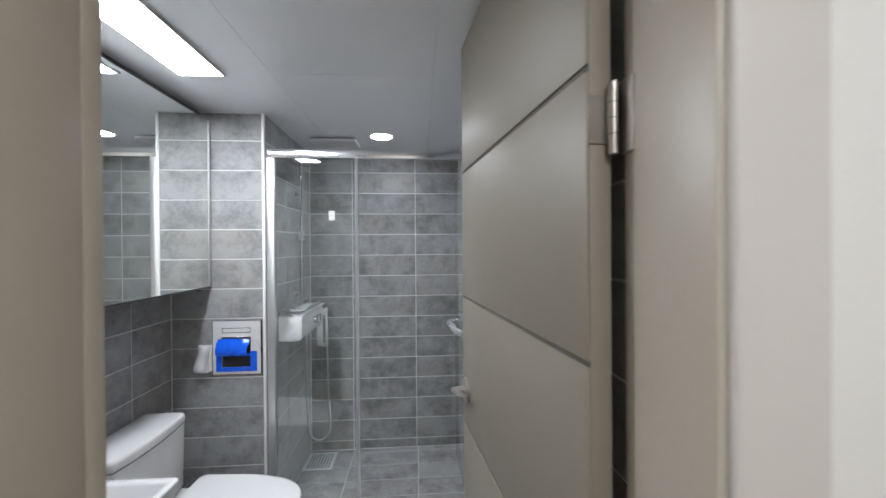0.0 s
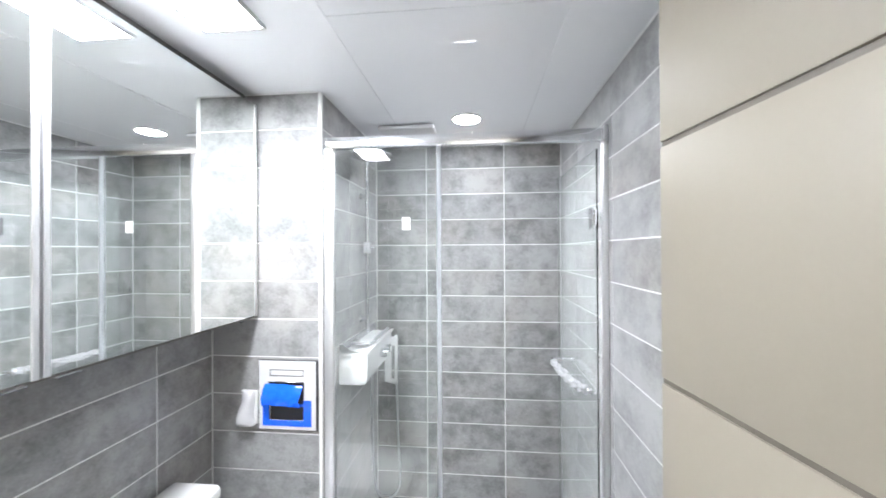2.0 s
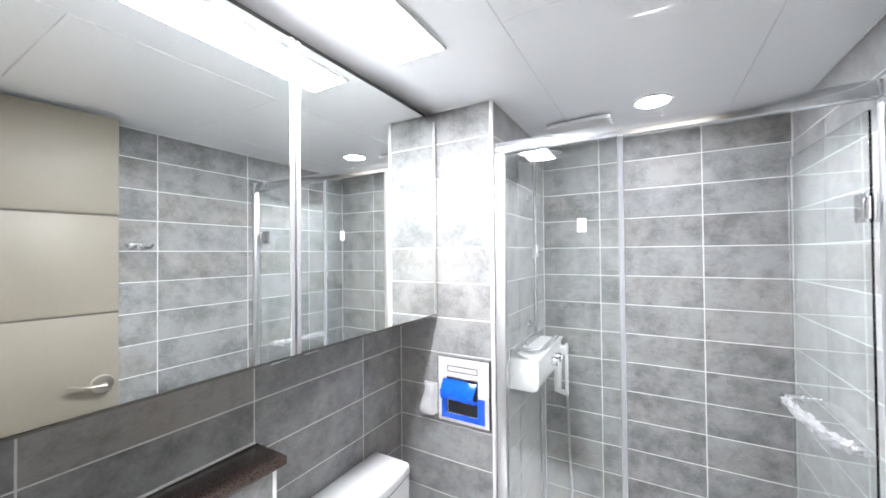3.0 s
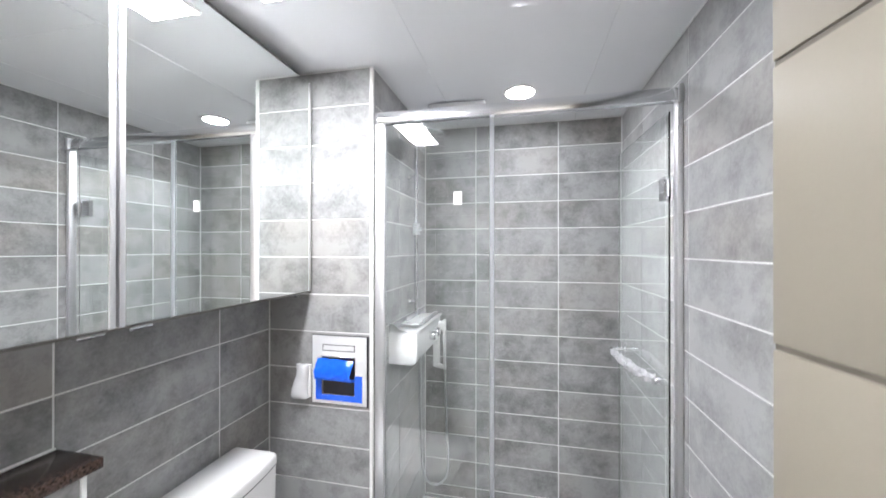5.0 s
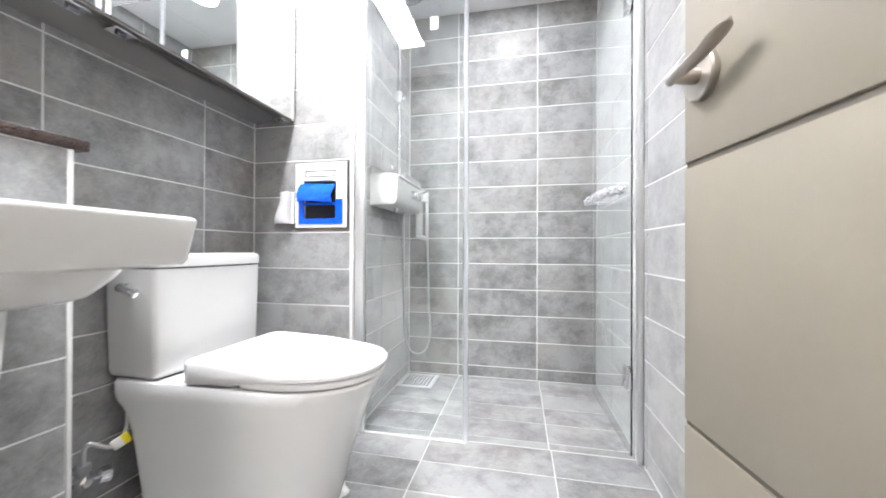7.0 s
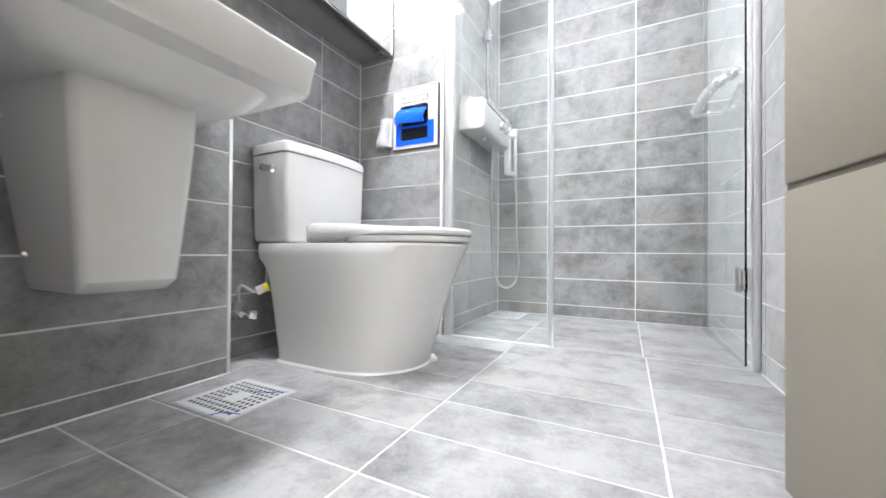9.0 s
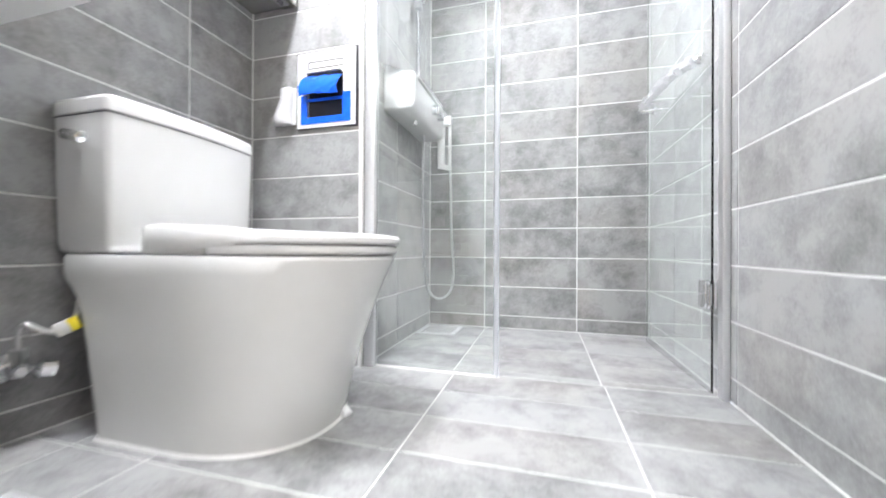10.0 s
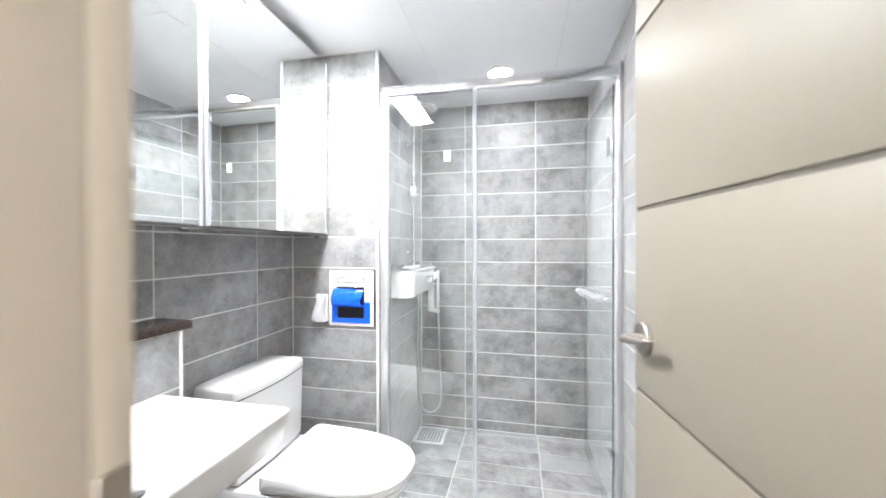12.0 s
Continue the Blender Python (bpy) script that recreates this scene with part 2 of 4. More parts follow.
def tube(pts, r, seg=12, bm=None):
    """A round rod through the points; r is one radius or one for each point."""
    rs = r if isinstance(r, (list, tuple)) else [r] * len(pts)
    rings = [[p + (u * math.cos(2 * math.pi * k / seg) + w * math.sin(2 * math.pi * k / seg)) * rad for k in range(seg)] for (p, u, w), rad in zip(frames_along(pts), rs)]
    return loft(rings, True, bm)


def curve_points(pts, n=8):
    """Points on a smooth line through the given ones."""
    pts = [Vector(p) for p in pts]
    out = []
    for i in range(len(pts) - 1):
        a, b, c, d = pts[max(i - 1, 0)], pts[i], pts[i + 1], pts[min(i + 2, len(pts) - 1)]
        for k in range(n):
            t = k / n
            out.append(0.5 * (2 * b + (c - a) * t + (2 * a - 5 * b + 4 * c - d) * t * t + (3 * b - 3 * c + d - a) * t ** 3))
    return out + [pts[-1]]


def rounded(x0, x1, y0, y1, z, r, n=6):
    """A rectangle with round corners at height z."""
    out = []
    for cx, cy, a in ((x1 - r, y1 - r, 0), (x0 + r, y1 - r, 90), (x0 + r, y0 + r, 180), (x1 - r, y0 + r, 270)):
        for k in range(n + 1):
            t = radians(a + 90 * k / n)
            out.append(Vector((cx + r * math.cos(t), cy + r * math.sin(t), z)))
    return out


def dee(xb, xf, yc, hw, z, front=None, corner=0.03, n=14):
    """A D-shaped outline: straight back at xb, half-ellipse nose at xf."""
    front = front if front is not None else hw * 1.25
    xs = xf - front
    out = []
    for k in range(2 * n + 1):
        t = radians(-90 + 180 * k / (2 * n))
        c, s = math.cos(t), math.sin(t)
        out.append(Vector((xs + front * abs(c) ** 0.85, yc + hw * math.copysign(abs(s) ** 0.9, s), z)))
    for k in range(5):
        t = radians(90 + 90 * k / 4)
        out.append(Vector((xb + corner + corner * math.cos(t), yc + hw - corner + corner * math.sin(t), z)))
    for k in range(5):
        t = radians(180 + 90 * k / 4)
        out.append(Vector((xb + corner + corner * math.cos(t), yc - hw + corner + corner * math.sin(t), z)))
    return out


def sheet(rows, back):
    """A thin closed sheet through rows of equally many points, with its second side set off by back."""
    b = bmesh.new()
    near, far = [[[b.verts.new(p + d) for p in row] for row in rows] for d in (Vector(), back)]
    n, k = len(rows) - 1, len(rows[0]) - 1
    for i in range(n):
        for j in range(k):
            b.faces.new((near[i][j], near[i][j + 1], near[i + 1][j + 1], near[i + 1][j]))
            b.faces.new((far[i][j], far[i + 1][j], far[i + 1][j + 1], far[i][j + 1]))
        b.faces.new((near[i][0], near[i + 1][0], far[i + 1][0], far[i][0]))
        b.faces.new((near[i][k], far[i][k], far[i + 1][k], near[i + 1][k]))
    for j in range(k):
        b.faces.new((near[0][j], far[0][j], far[0][j + 1], near[0][j + 1]))
        b.faces.new((near[n][j], near[n][j + 1], far[n][j + 1], far[n][j]))
    return b


def turned(bm, m):
    bmesh.ops.transform(bm, matrix=m, verts=bm.verts)
    return bm


# ---------------------------------------------------------------- plan
LEFT, RIGHT, BACK, FRONT = -1.224, 0.347, 2.761, 0.52
STUB_Y, STUB_X = 1.974, -0.757
PONY_X, PONY_Y, PONY_TOP = -1.093, 1.229, 0.984
TOP = 2.194
DOOR_L, DOOR_R, HEAD = -0.366, 0.322, 2.178
OUT = 0.362
ROWS_Z = [0.0] + [0.066 + 0.1525 * k for k in range(14)] + [TOP]
SET = 0.0012

# ---------------------------------------------------------------- structure
bm = box(LEFT - 0.12, RIGHT + 0.12, OUT + 0.02, BACK + 0.12, -0.12, -SET)
floor = solid("floor", bm, FLOOR_GROUT, "grey cement-look tiled bathroom floor with white joints", "floor", "structure")
bm = box(LEFT - 0.12, RIGHT + 0.12, BACK + SET, BACK + 0.12, -SET, TOP + 0.03)
wall_back = solid("wall_back", bm, GROUT, "grey cement-tiled shower end wall with white joints", "wall", "structure")
bm = box(LEFT - 0.12, LEFT - SET, OUT + 0.02, BACK + SET, -SET, TOP + 0.03)
wall_left = solid("wall_left", bm, GROUT, "grey cement-tiled long wall behind toilet and basin", "wall", "structure")
bm = box(RIGHT + SET, RIGHT + 0.12, FRONT, BACK + SET, -SET, TOP + 0.03)
wall_right = solid("wall_right", bm, GROUT, "grey cement-tiled long wall beside the open door", "wall", "structure")
bm = box(LEFT - SET, STUB_X - SET, STUB_Y + SET, BACK + SET, -SET, TOP + 0.03)
wall_stub = solid("wall_stub", bm, GROUT, "grey-tiled boxed-out pier between toilet and shower", "wall", "structure")
bm = box(LEFT - SET, PONY_X - SET, FRONT, PONY_Y - SET, -SET, PONY_TOP)
wall_pony = solid("wall_pony", bm, GROUT, "low grey-tiled boxed wall behind the basin", "wall", "structure")
bm = box(LEFT - 0.12, DOOR_L - 0.04, OUT + 0.012, FRONT - SET, -SET, TOP + 0.25)
box(DOOR_R + 0.04, RIGHT + 0.9, OUT + 0.012, FRONT - SET, -SET, TOP + 0.25, bm=bm)
box(DOOR_L - 0.04, DOOR_R + 0.04, OUT + 0.012, FRONT - SET, HEAD + 0.04, TOP + 0.25, bm=bm)
wall_front = solid("wall_front", bm, WALLPAPER, "white wall with the bathroom doorway through it", "wall", "structure")

# ceiling with its hatch and joints in one mesh
bm = box(LEFT - 0.12, RIGHT + 0.12, FRONT - SET, BACK + 0.12, TOP + 0.002, TOP + 0.1)
box(-0.545, 0.10, 0.92, 1.528, TOP - 0.0015, TOP + 0.01, bevel=0.001, seg=1, bm=bm)
for x0, x1 in ((LEFT, -0.5485), (0.1035, RIGHT)):
    box(x0, x1, FRONT, BACK, TOP, TOP + 0.01, bevel=0.001, seg=1, bm=bm)
box(-0.5455, 0.1005, 1.5315, BACK, TOP, TOP + 0.01, bevel=0.001, seg=1, bm=bm)
box(-0.5455, 0.1005, FRONT, 0.9165, TOP, TOP + 0.01, bevel=0.001, seg=1, bm=bm)
ceiling = solid("ceiling", bm, CEILING, "glossy white plastic panel ceiling with an access hatch", "ceiling", "structure")

# trims
def trim(x0, x1, y0, y1, z0, z1, label, mat=SILICONE, name="trim"):
    return solid(name, box(x0, x1, y0, y1, z0, z1, 0.0015, 1), mat, label, "trim", "structure")


trim(STUB_X - 0.012, STUB_X + 0.002, STUB_Y - 0.003, STUB_Y + 0.011, 0, TOP - 0.004, "white corner bead on the tiled pier")
trim(PONY_X - 0.009, PONY_X + 0.002, PONY_Y - 0.009, PONY_Y + 0.002, 0, PONY_TOP, "white corner bead on the low tiled wall")
trim(LEFT + 0.001, LEFT + 0.006, PONY_Y + 0.004, STUB_Y - 0.006, TOP - 0.006, TOP - 0.001, "thin white sealant line under the ceiling")
trim(RIGHT - 0.006, RIGHT - 0.001, FRONT, BACK - 0.006, TOP - 0.006, TOP - 0.001, "thin white sealant line under the ceiling")
trim(STUB_X + 0.003, RIGHT - 0.007, BACK - 0.006, BACK - 0.001, TOP - 0.006, TOP - 0.001, "thin white sealant line under the ceiling")
trim(STUB_X + 0.001, STUB_X + 0.006, STUB_Y + 0.012, BACK - 0.007, TOP - 0.006, TOP - 0.001, "thin white sealant line under the ceiling")
trim(LEFT + 0.007, STUB_X - 0.013, STUB_Y - 0.006, STUB_Y - 0.001, TOP - 0.006, TOP - 0.001, "thin white sealant line under the ceiling")
trim(LEFT + 0.001, LEFT + 0.006, STUB_Y - 0.006, STUB_Y - 0.001, 0, TOP - 0.007, "white sealant line in the wall corner")
trim(RIGHT - 0.006, RIGHT - 0.001, BACK - 0.006, BACK - 0.001, 0, TOP - 0.007, "white sealant line in the shower corner")
trim(STUB_X + 0.001, STUB_X + 0.005, BACK - 0.005, BACK - 0.001, 0, TOP - 0.007, "white sealant line in the shower corner")
trim(PONY_X + 0.001, PONY_X + 0.006, FRONT, PONY_Y, 0.0, 0.005, "white sealant line along the floor")
trim(RIGHT - 0.006, RIGHT - 0.001, FRONT, 1.98, 0.0, 0.005, "white sealant line along the floor")

# door frame: jambs and head with a stop, and casings towards the hall
def jamb(side, label):
    x, s = (DOOR_L, -1) if side < 0 else (DOOR_R, 1)
    b = box(min(x, x + s * 0.04), max(x, x + s * 0.04), OUT, FRONT - 0.02, 0, HEAD + 0.04, 0.003)
    x2 = x + s * (0.0 if side < 0 else 0.006)
    box(min(x2, x + s * 0.04), max(x2, x + s * 0.04), FRONT - 0.0205, FRONT + 0.008, 0, HEAD + 0.04, 0.002, bm=b)
    return part("jamb", b, FRAME, door_frame, label)


door_frame = thing("door_frame", ((DOOR_L + DOOR_R) / 2, OUT, 0), "beige film-wrapped door frame of the bathroom doorway", "door frame", kind="structure")
jamb(-1, "beige latch-side jamb")
jamb(1, "beige hinge-side jamb")
part("head", box(DOOR_L - 0.0, DOOR_R + 0.0, OUT, FRONT - 0.02, HEAD, HEAD + 0.04, 0.003), FRAME, door_frame)
for x0, x1 in ((DOOR_L - 0.107, DOOR_L - 0.008), (DOOR_R + 0.008, DOOR_R + 0.107)):
    part("casing", box(x0, x1, OUT - 0.012, OUT + 0.012, 0, HEAD + 0.10, 0.006, 3), CASING, door_frame)
part("casing", box(DOOR_L - 0.008, DOOR_R + 0.008, OUT - 0.012, OUT + 0.012, HEAD + 0.012, HEAD + 0.10, 0.006, 3), CASING, door_frame)
part("strike_plate", box(DOOR_L - 0.004, DOOR_L + 0.0025, FRONT - 0.019, FRONT + 0.006, 0.985, 1.08, 0.001, 1), NICKEL, door_frame, "brushed nickel strike plate")
part("threshold", box(DOOR_L, DOOR_R, OUT, FRONT, -0.002, 0.012, 0.004), FRAME, door_frame)

# plain hall behind the camera
hy = -1.7
bm = box(-1.4, 1.3, hy, OUT + 0.02, -0.1, 0.0)
solid("floor_hall", bm, WOOD, "pale wood laminate hall floor", "floor", "structure")
solid("wall_hall_1", box(-1.5, -1.4, hy, OUT + 0.012, 0, 2.437), WALLPAPER, "plain white hall wall", "wall", "structure")
solid("wall_hall_2", box(1.242, 1.34, hy, OUT + 0.012, 0, 2.437), WALLPAPER, "plain white hall wall", "wall", "structure")
solid("wall_hall_3", box(-1.5, 1.34, hy - 0.1, hy, 0, 2.437), WALLPAPER, "plain white hall wall", "wall", "structure")
solid("ceiling_hall", box(-1.5, 1.34, hy - 0.1, OUT + 0.012, 2.437, 2.53), WALLPAPER, "plain white hall ceiling", "ceiling", "structure")
hx, hly = 0.25, -0.8
lamp = thing("ceiling_lamp", (hx, hly, 2.437), "round white hall ceiling lamp", "ceiling lamp")
part("rim", tube([(hx, hly, 2.437), (hx, hly, 2.405)], [0.16, 0.155], 32), PLASTIC, lamp)
part("diffuser", tube([(hx, hly, 2.405), (hx, hly, 2.39), (hx, hly, 2.38)], [0.145, 0.14, 0.1], 32), HALL_LIGHT, lamp, "glowing white diffuser")

# ---------------------------------------------------------------- lamps of the bathroom
lx0, lx1, ly0, ly1 = -0.905, -0.738, 0.965, 1.545
panel = thing("panel_light", ((lx0 + lx1) / 2, (ly0 + ly1) / 2, TOP), "long flat white panel light on the ceiling", "ceiling light")
bm = box(lx0 - 0.008, lx0, ly0 - 0.008, ly1 + 0.008, TOP - 0.012, TOP, 0.001, 1)
box(lx1, lx1 + 0.008, ly0 - 0.008, ly1 + 0.008, TOP - 0.012, TOP, 0.001, 1, bm=bm)
box(lx0, lx1, ly0 - 0.008, ly0, TOP - 0.012, TOP, 0.001, 1, bm=bm)
box(lx0, lx1, ly1, ly1 + 0.008, TOP - 0.012, TOP, 0.001, 1, bm=bm)
part("frame", bm, PLASTIC, panel)
part("diffuser", box(lx0, lx1, ly0, ly1, TOP - 0.0095, TOP - 0.002), PANEL_LIGHT, panel, "glowing white diffuser", 0)
dx, dy, dr = -0.19, 2.34, 0.062
down = thing("downlight", (dx, dy, TOP), "round white recessed downlight in the shower ceiling", "downlight")
bm = bmesh.new()
ring = lambda r, z: [Vector((dx + r * math.cos(2 * math.pi * k / 40), dy + r * math.sin(2 * math.pi * k / 40), z)) for k in range(40)]
loft([ring(dr + 0.012, TOP), ring(dr + 0.010, TOP - 0.005), ring(dr + 0.002, TOP - 0.007), ring(dr, TOP - 0.004), ring(dr, TOP)], False, bm)
part("bezel", bm, PLASTIC, down)
part("diffuser", loft([ring(dr - 0.0005, TOP - 0.001), ring(dr - 0.0005, TOP - 0.005), ring(dr - 0.008, TOP - 0.008), ring(dr - 0.03, TOP - 0.0105)], True), DOWN_LIGHT, down, "glowing white diffuser")

# ventilation cover over the shower
vx0, vx1, vy0, vy1 = -0.640, -0.355, 2.375, 2.585
vent = thing("exhaust_vent", ((vx0 + vx1) / 2, (vy0 + vy1) / 2, TOP), "flat white exhaust fan cover on the shower ceiling", "vent")
# collar coloured dark as the shade behind the cover
part("collar", loft([rounded(vx0 + 0.02, vx1 - 0.02, vy0 + 0.02, vy1 - 0.02, TOP, 0.015), rounded(vx0 + 0.02, vx1 - 0.02, vy0 + 0.02, vy1 - 0.02, TOP - 0.008, 0.015)], True), RUBBER_GAP, vent, "collar coloured dark for the gap's shade")
part("cover", loft([rounded(vx0, vx1, vy0, vy1, TOP - 0.008, 0.012), rounded(vx0, vx1, vy0, vy1, TOP - 0.022, 0.012), rounded(vx0 + 0.006, vx1 - 0.006, vy0 + 0.006, vy1 - 0.006, TOP - 0.025, 0.012)], True), PLASTIC, vent)

# ---------------------------------------------------------------- room door, open
door_turn = pose(0.273, 0.530, 0, 0, 0, math.degrees(math.atan2(0.273 - 0.187, 1.27 - 0.530)))
# local: y along the leaf, x across it (0 is the face towards the room), z up
LEAF = math.hypot(0.273 - 0.187, 1.27 - 0.530)
door = thing("door_1", (0.3, 0.53, 0), "beige room door with horizontal grooves, standing open", "door", kind="structure")
part("leaf", turned(box(0.0055, 0.04, 0, LEAF, 0.012, 2.172, 0.004), door_turn), DOOR, door)
grooves = [0.012, 0.470, 0.897, 1.324, 1.744, 2.172]
for k, (z0, z1) in enumerate(zip(grooves, grooves[1:])):
    part("panel", turned(box(0.0, 0.007, 0.0005, LEAF - 0.0005, z0 + (0.0045 if k else 0.0005), z1 - (0.0045 if k < 4 else 0.0005), 0.003), door_turn), DOOR, door)
    if k:
        # added strip: the groove's shade is put into its colour
        part("groove_shade", turned(box(0.0045, 0.006, 0.001, LEAF - 0.001, z0 - 0.0043, z0 + 0.0043), door_turn), GROOVE_SHADE, door, "dark strip coloured as the groove's shade", 0)
# lever handle
hy_, hz_ = LEAF - 0.054, 1.025
handle = part("door_handle", turned(tube([(0.001, hy_, hz_), (-0.008, hy_, hz_), (-0.0105, hy_, hz_)], [0.038, 0.038, 0.0355], 32), door_turn), NICKEL, door, "brushed nickel lever handle")
part("spindle", turned(tube([(-0.009, hy_, hz_), (-0.022, hy_, hz_), (-0.040, hy_, hz_), (-0.049, hy_, hz_)], [0.0115, 0.0125, 0.011, 0.007], 18), door_turn), NICKEL, handle)
rings = []
for k in range(15):
    u = k / 14
    y = hy_ + 0.008 - 0.118 * u
    bow = -0.046 + 0.012 * u + 0.004 * math.sin(u * math.pi)
    wide = 0.0075 + 0.0055 * math.sin(min(1.0, u * 1.25) * math.pi * 0.55) if u < 0.8 else 0.0128 * math.sqrt(max(0.03, 1 - ((u - 0.8) / 0.2) ** 2))
    thick = 0.0075 * (1 - u) ** 1.5 + 0.0022
    rings.append([Vector((bow + wide * math.cos(2 * math.pi * j / 14), y, hz_ - 0.002 + 0.023 * u ** 1.2 + thick * math.sin(2 * math.pi * j / 14))) for j in range(14)])
part("lever", turned(loft(rings), door_turn), NICKEL, handle)


def hinge(z):
    h = part("hinge", turned(tube([(0.034, -0.012, z - 0.05), (0.034, -0.012, z + 0.05)], 0.007, 16), door_turn), NICKEL, door, "brushed nickel butt hinge")
    part("hinge_leaf", turned(box(0.003, 0.03, -0.0025, 0.0, z - 0.034, z + 0.034, 0.001, 1), door_turn), NICKEL, h)
    part("hinge_leaf", box(DOOR_R - 0.002, DOOR_R + 0.0065, FRONT - 0.027, FRONT + 0.003, z - 0.05, z + 0.05, 0.001, 1), NICKEL, h)
    for dz in (-0.022, 0.0, 0.022):
        # dark ring in place of the shade between knuckles
        part("knuckle_gap", turned(tube([(0.034, -0.012, z + dz - 0.0006), (0.034, -0.012, z + dz + 0.0006)], 0.0072, 16), door_turn), RUBBER_GAP, h)


hinge(1.67)
hinge(0.22)

# ---------------------------------------------------------------- granite ledge
solid("ledge_slab", box(LEFT + 0.001, PONY_X + 0.008, FRONT, PONY_Y + 0.03, PONY_TOP + 0.001, PONY_TOP + 0.026, 0.003), GRANITE, "dark brown speckled granite slab on the low wall", "ledge")
trim(LEFT + 0.001, LEFT + 0.006, FRONT, PONY_Y + 0.025, PONY_TOP + 0.0265, PONY_TOP + 0.0315, "white sealant line behind the granite ledge")

# ---------------------------------------------------------------- mirror cabinet
MX, CB, CT = -1.022, 1.302, 2.142
cabinet = thing("mirror_cabinet", (LEFT, 1.24, CB), "wide mirrored wall cabinet with two sliding mirror doors", "cabinet")
part("body", box(LEFT + 0.001, MX - 0.03, FRONT + 0.002, STUB_Y - 0.004, CB + 0.004, CT, 0.002, 1), CABINET, cabinet, "grey cabinet body")
# added grey block standing for the dark shade between cabinet and ceiling
part("top_gap_shade", box(LEFT + 0.001, MX - 0.055, FRONT + 0.002, STUB_Y - 0.004, CT, TOP - 0.002), CABINET, cabinet)
for y0, y1 in ((FRONT + 0.004, 1.2355), (1.2435, 1.962)):
    d = part("door", box(MX - 0.022, MX - 0.004, y0, y1, CB, CT, 0.001, 1), CABINET, cabinet, "aluminium-edged mirror door")
    part("mirror", box(MX - 0.005, MX, y0 + 0.012, y1 - 0.012, CB + 0.001, CT - 0.001), MIRROR, d, "clear mirror pane", 0)
    for a, b_ in ((y0 - 0.0005, y0 + 0.0118), (y1 - 0.0118, y1 + 0.0005)):
        part("edge_strip", box(MX - 0.024, MX + 0.0025, a, b_, CB - 0.001, CT + 0.001, 0.001, 1), SATIN, d)
part("track", box(MX - 0.028, MX - 0.002, FRONT + 0.003, 1.963, CB - 0.007, CB - 0.0015, 0.001, 1), TRACK, cabinet, "dark bronze-grey lower track")
part("track", box(MX - 0.055, MX - 0.032, FRONT + 0.003, 1.963, CB - 0.007, CB + 0.003, 0.001, 1), TRACK, cabinet, "dark bronze-grey lower track")
for y in (1.20, 1.30, 1.915):
    bk = part("roller_bracket", box(MX - 0.05, MX - 0.01, y - 0.025, y + 0.025, CB - 0.013, CB - 0.0075, 0.001, 1), CHROME, cabinet)
    part("roller", tube([(MX - 0.03, y - 0.01, CB - 0.015), (MX - 0.03, y + 0.01, CB - 0.015)], 0.006, 12), RUBBER_GAP, bk)

# ---------------------------------------------------------------- toilet
YC = 1.577
toilet = thing("toilet", (-0.85, YC, 0), "white ceramic close-coupled toilet with closed lid", "toilet")
levels = [(0.0, -1.085, -0.617, 0.199), (0.05, -1.092, -0.605, 0.199), (0.12, -1.105, -0.587, 0.199), (0.20, -1.12, -0.562, 0.200), (0.26, -1.134, -0.540, 0.200), (0.30, -1.15, -0.524, 0.200), (0.325, -1.168, -0.513, 0.200), (0.34, -1.188, -0.507, 0.200), (0.36, -1.197, -0.496, 0.199), (0.388, -1.198, -0.482, 0.198), (0.395, -1.195, -0.486, 0.194)]
part("bowl", loft([dee(xb, xf, YC, hw, z, front=0.27, corner=0.035) for z, xb, xf, hw in levels]), CERAMIC, toilet)
part("base_seal", loft([dee(-1.089, -0.611, YC, 0.204, 0.0, front=0.27, corner=0.035), dee(-1.086, -0.615, YC, 0.2005, 0.006, front=0.27, corner=0.035)]), SILICONE, toilet, "white sealant bead along the foot")


def tank_ring(z, grow=0.0, hw=0.198, bulge=0.012):
    out = []
    x0, xc = -1.212 - grow * 0.3, -1.044 + grow
    h = hw + grow
    stops = [-math.sin(radians(90 * k / 6)) * 0.06 - 0.94 for k in range(6, -1, -1)] + [-0.94 + 1.88 * k / 14 for k in range(1, 14)] + [math.sin(radians(90 * k / 6)) * 0.06 + 0.94 for k in range(7)]
    for s in stops:
        q = max(0.0, abs(s) - 0.94) / 0.06
        out.append(Vector((xc + bulge * (1 - s * s) - 0.014 * (1 - math.sqrt(max(0.0, 1 - q * q))), YC + 0.003 + h * s, z)))
    for k in range(4):
        t = radians(90 + 30 * k)
        out.append(Vector((x0 + 0.012 + 0.012 * math.cos(t), YC + 0.003 + h - 0.012 + 0.012 * math.sin(t), z)))
    for k in range(4):
        t = radians(180 + 30 * k)
        out.append(Vector((x0 + 0.012 + 0.012 * math.cos(t), YC + 0.003 - h + 0.012 + 0.012 * math.sin(t), z)))
    return out


lump = bmesh.new()
bmesh.ops.create_icosphere(lump, subdivisions=2, radius=1.0)
for v in lump.verts:
    v.co = Vector((-0.619 + 0.020 * v.co.x + 0.004 * math.sin(5 * v.co.y), 1.626 + 0.016 * v.co.y, 0.008 + 0.016 * v.co.z + 0.003 * math.sin(7 * v.co.x)))
part("sealant_lump", lump, SILICONE, toilet, "lump of white sealant at the foot", 1.2)
tank = part("tank", loft([tank_ring(0.398, -0.012, 0.194), tank_ring(0.405, -0.004, 0.194), tank_ring(0.42, 0.0, 0.194), tank_ring(0.56, 0.002, 0.196, 0.015), tank_ring(0.7005, 0.004, 0.197, 0.019)]), CERAMIC, toilet)
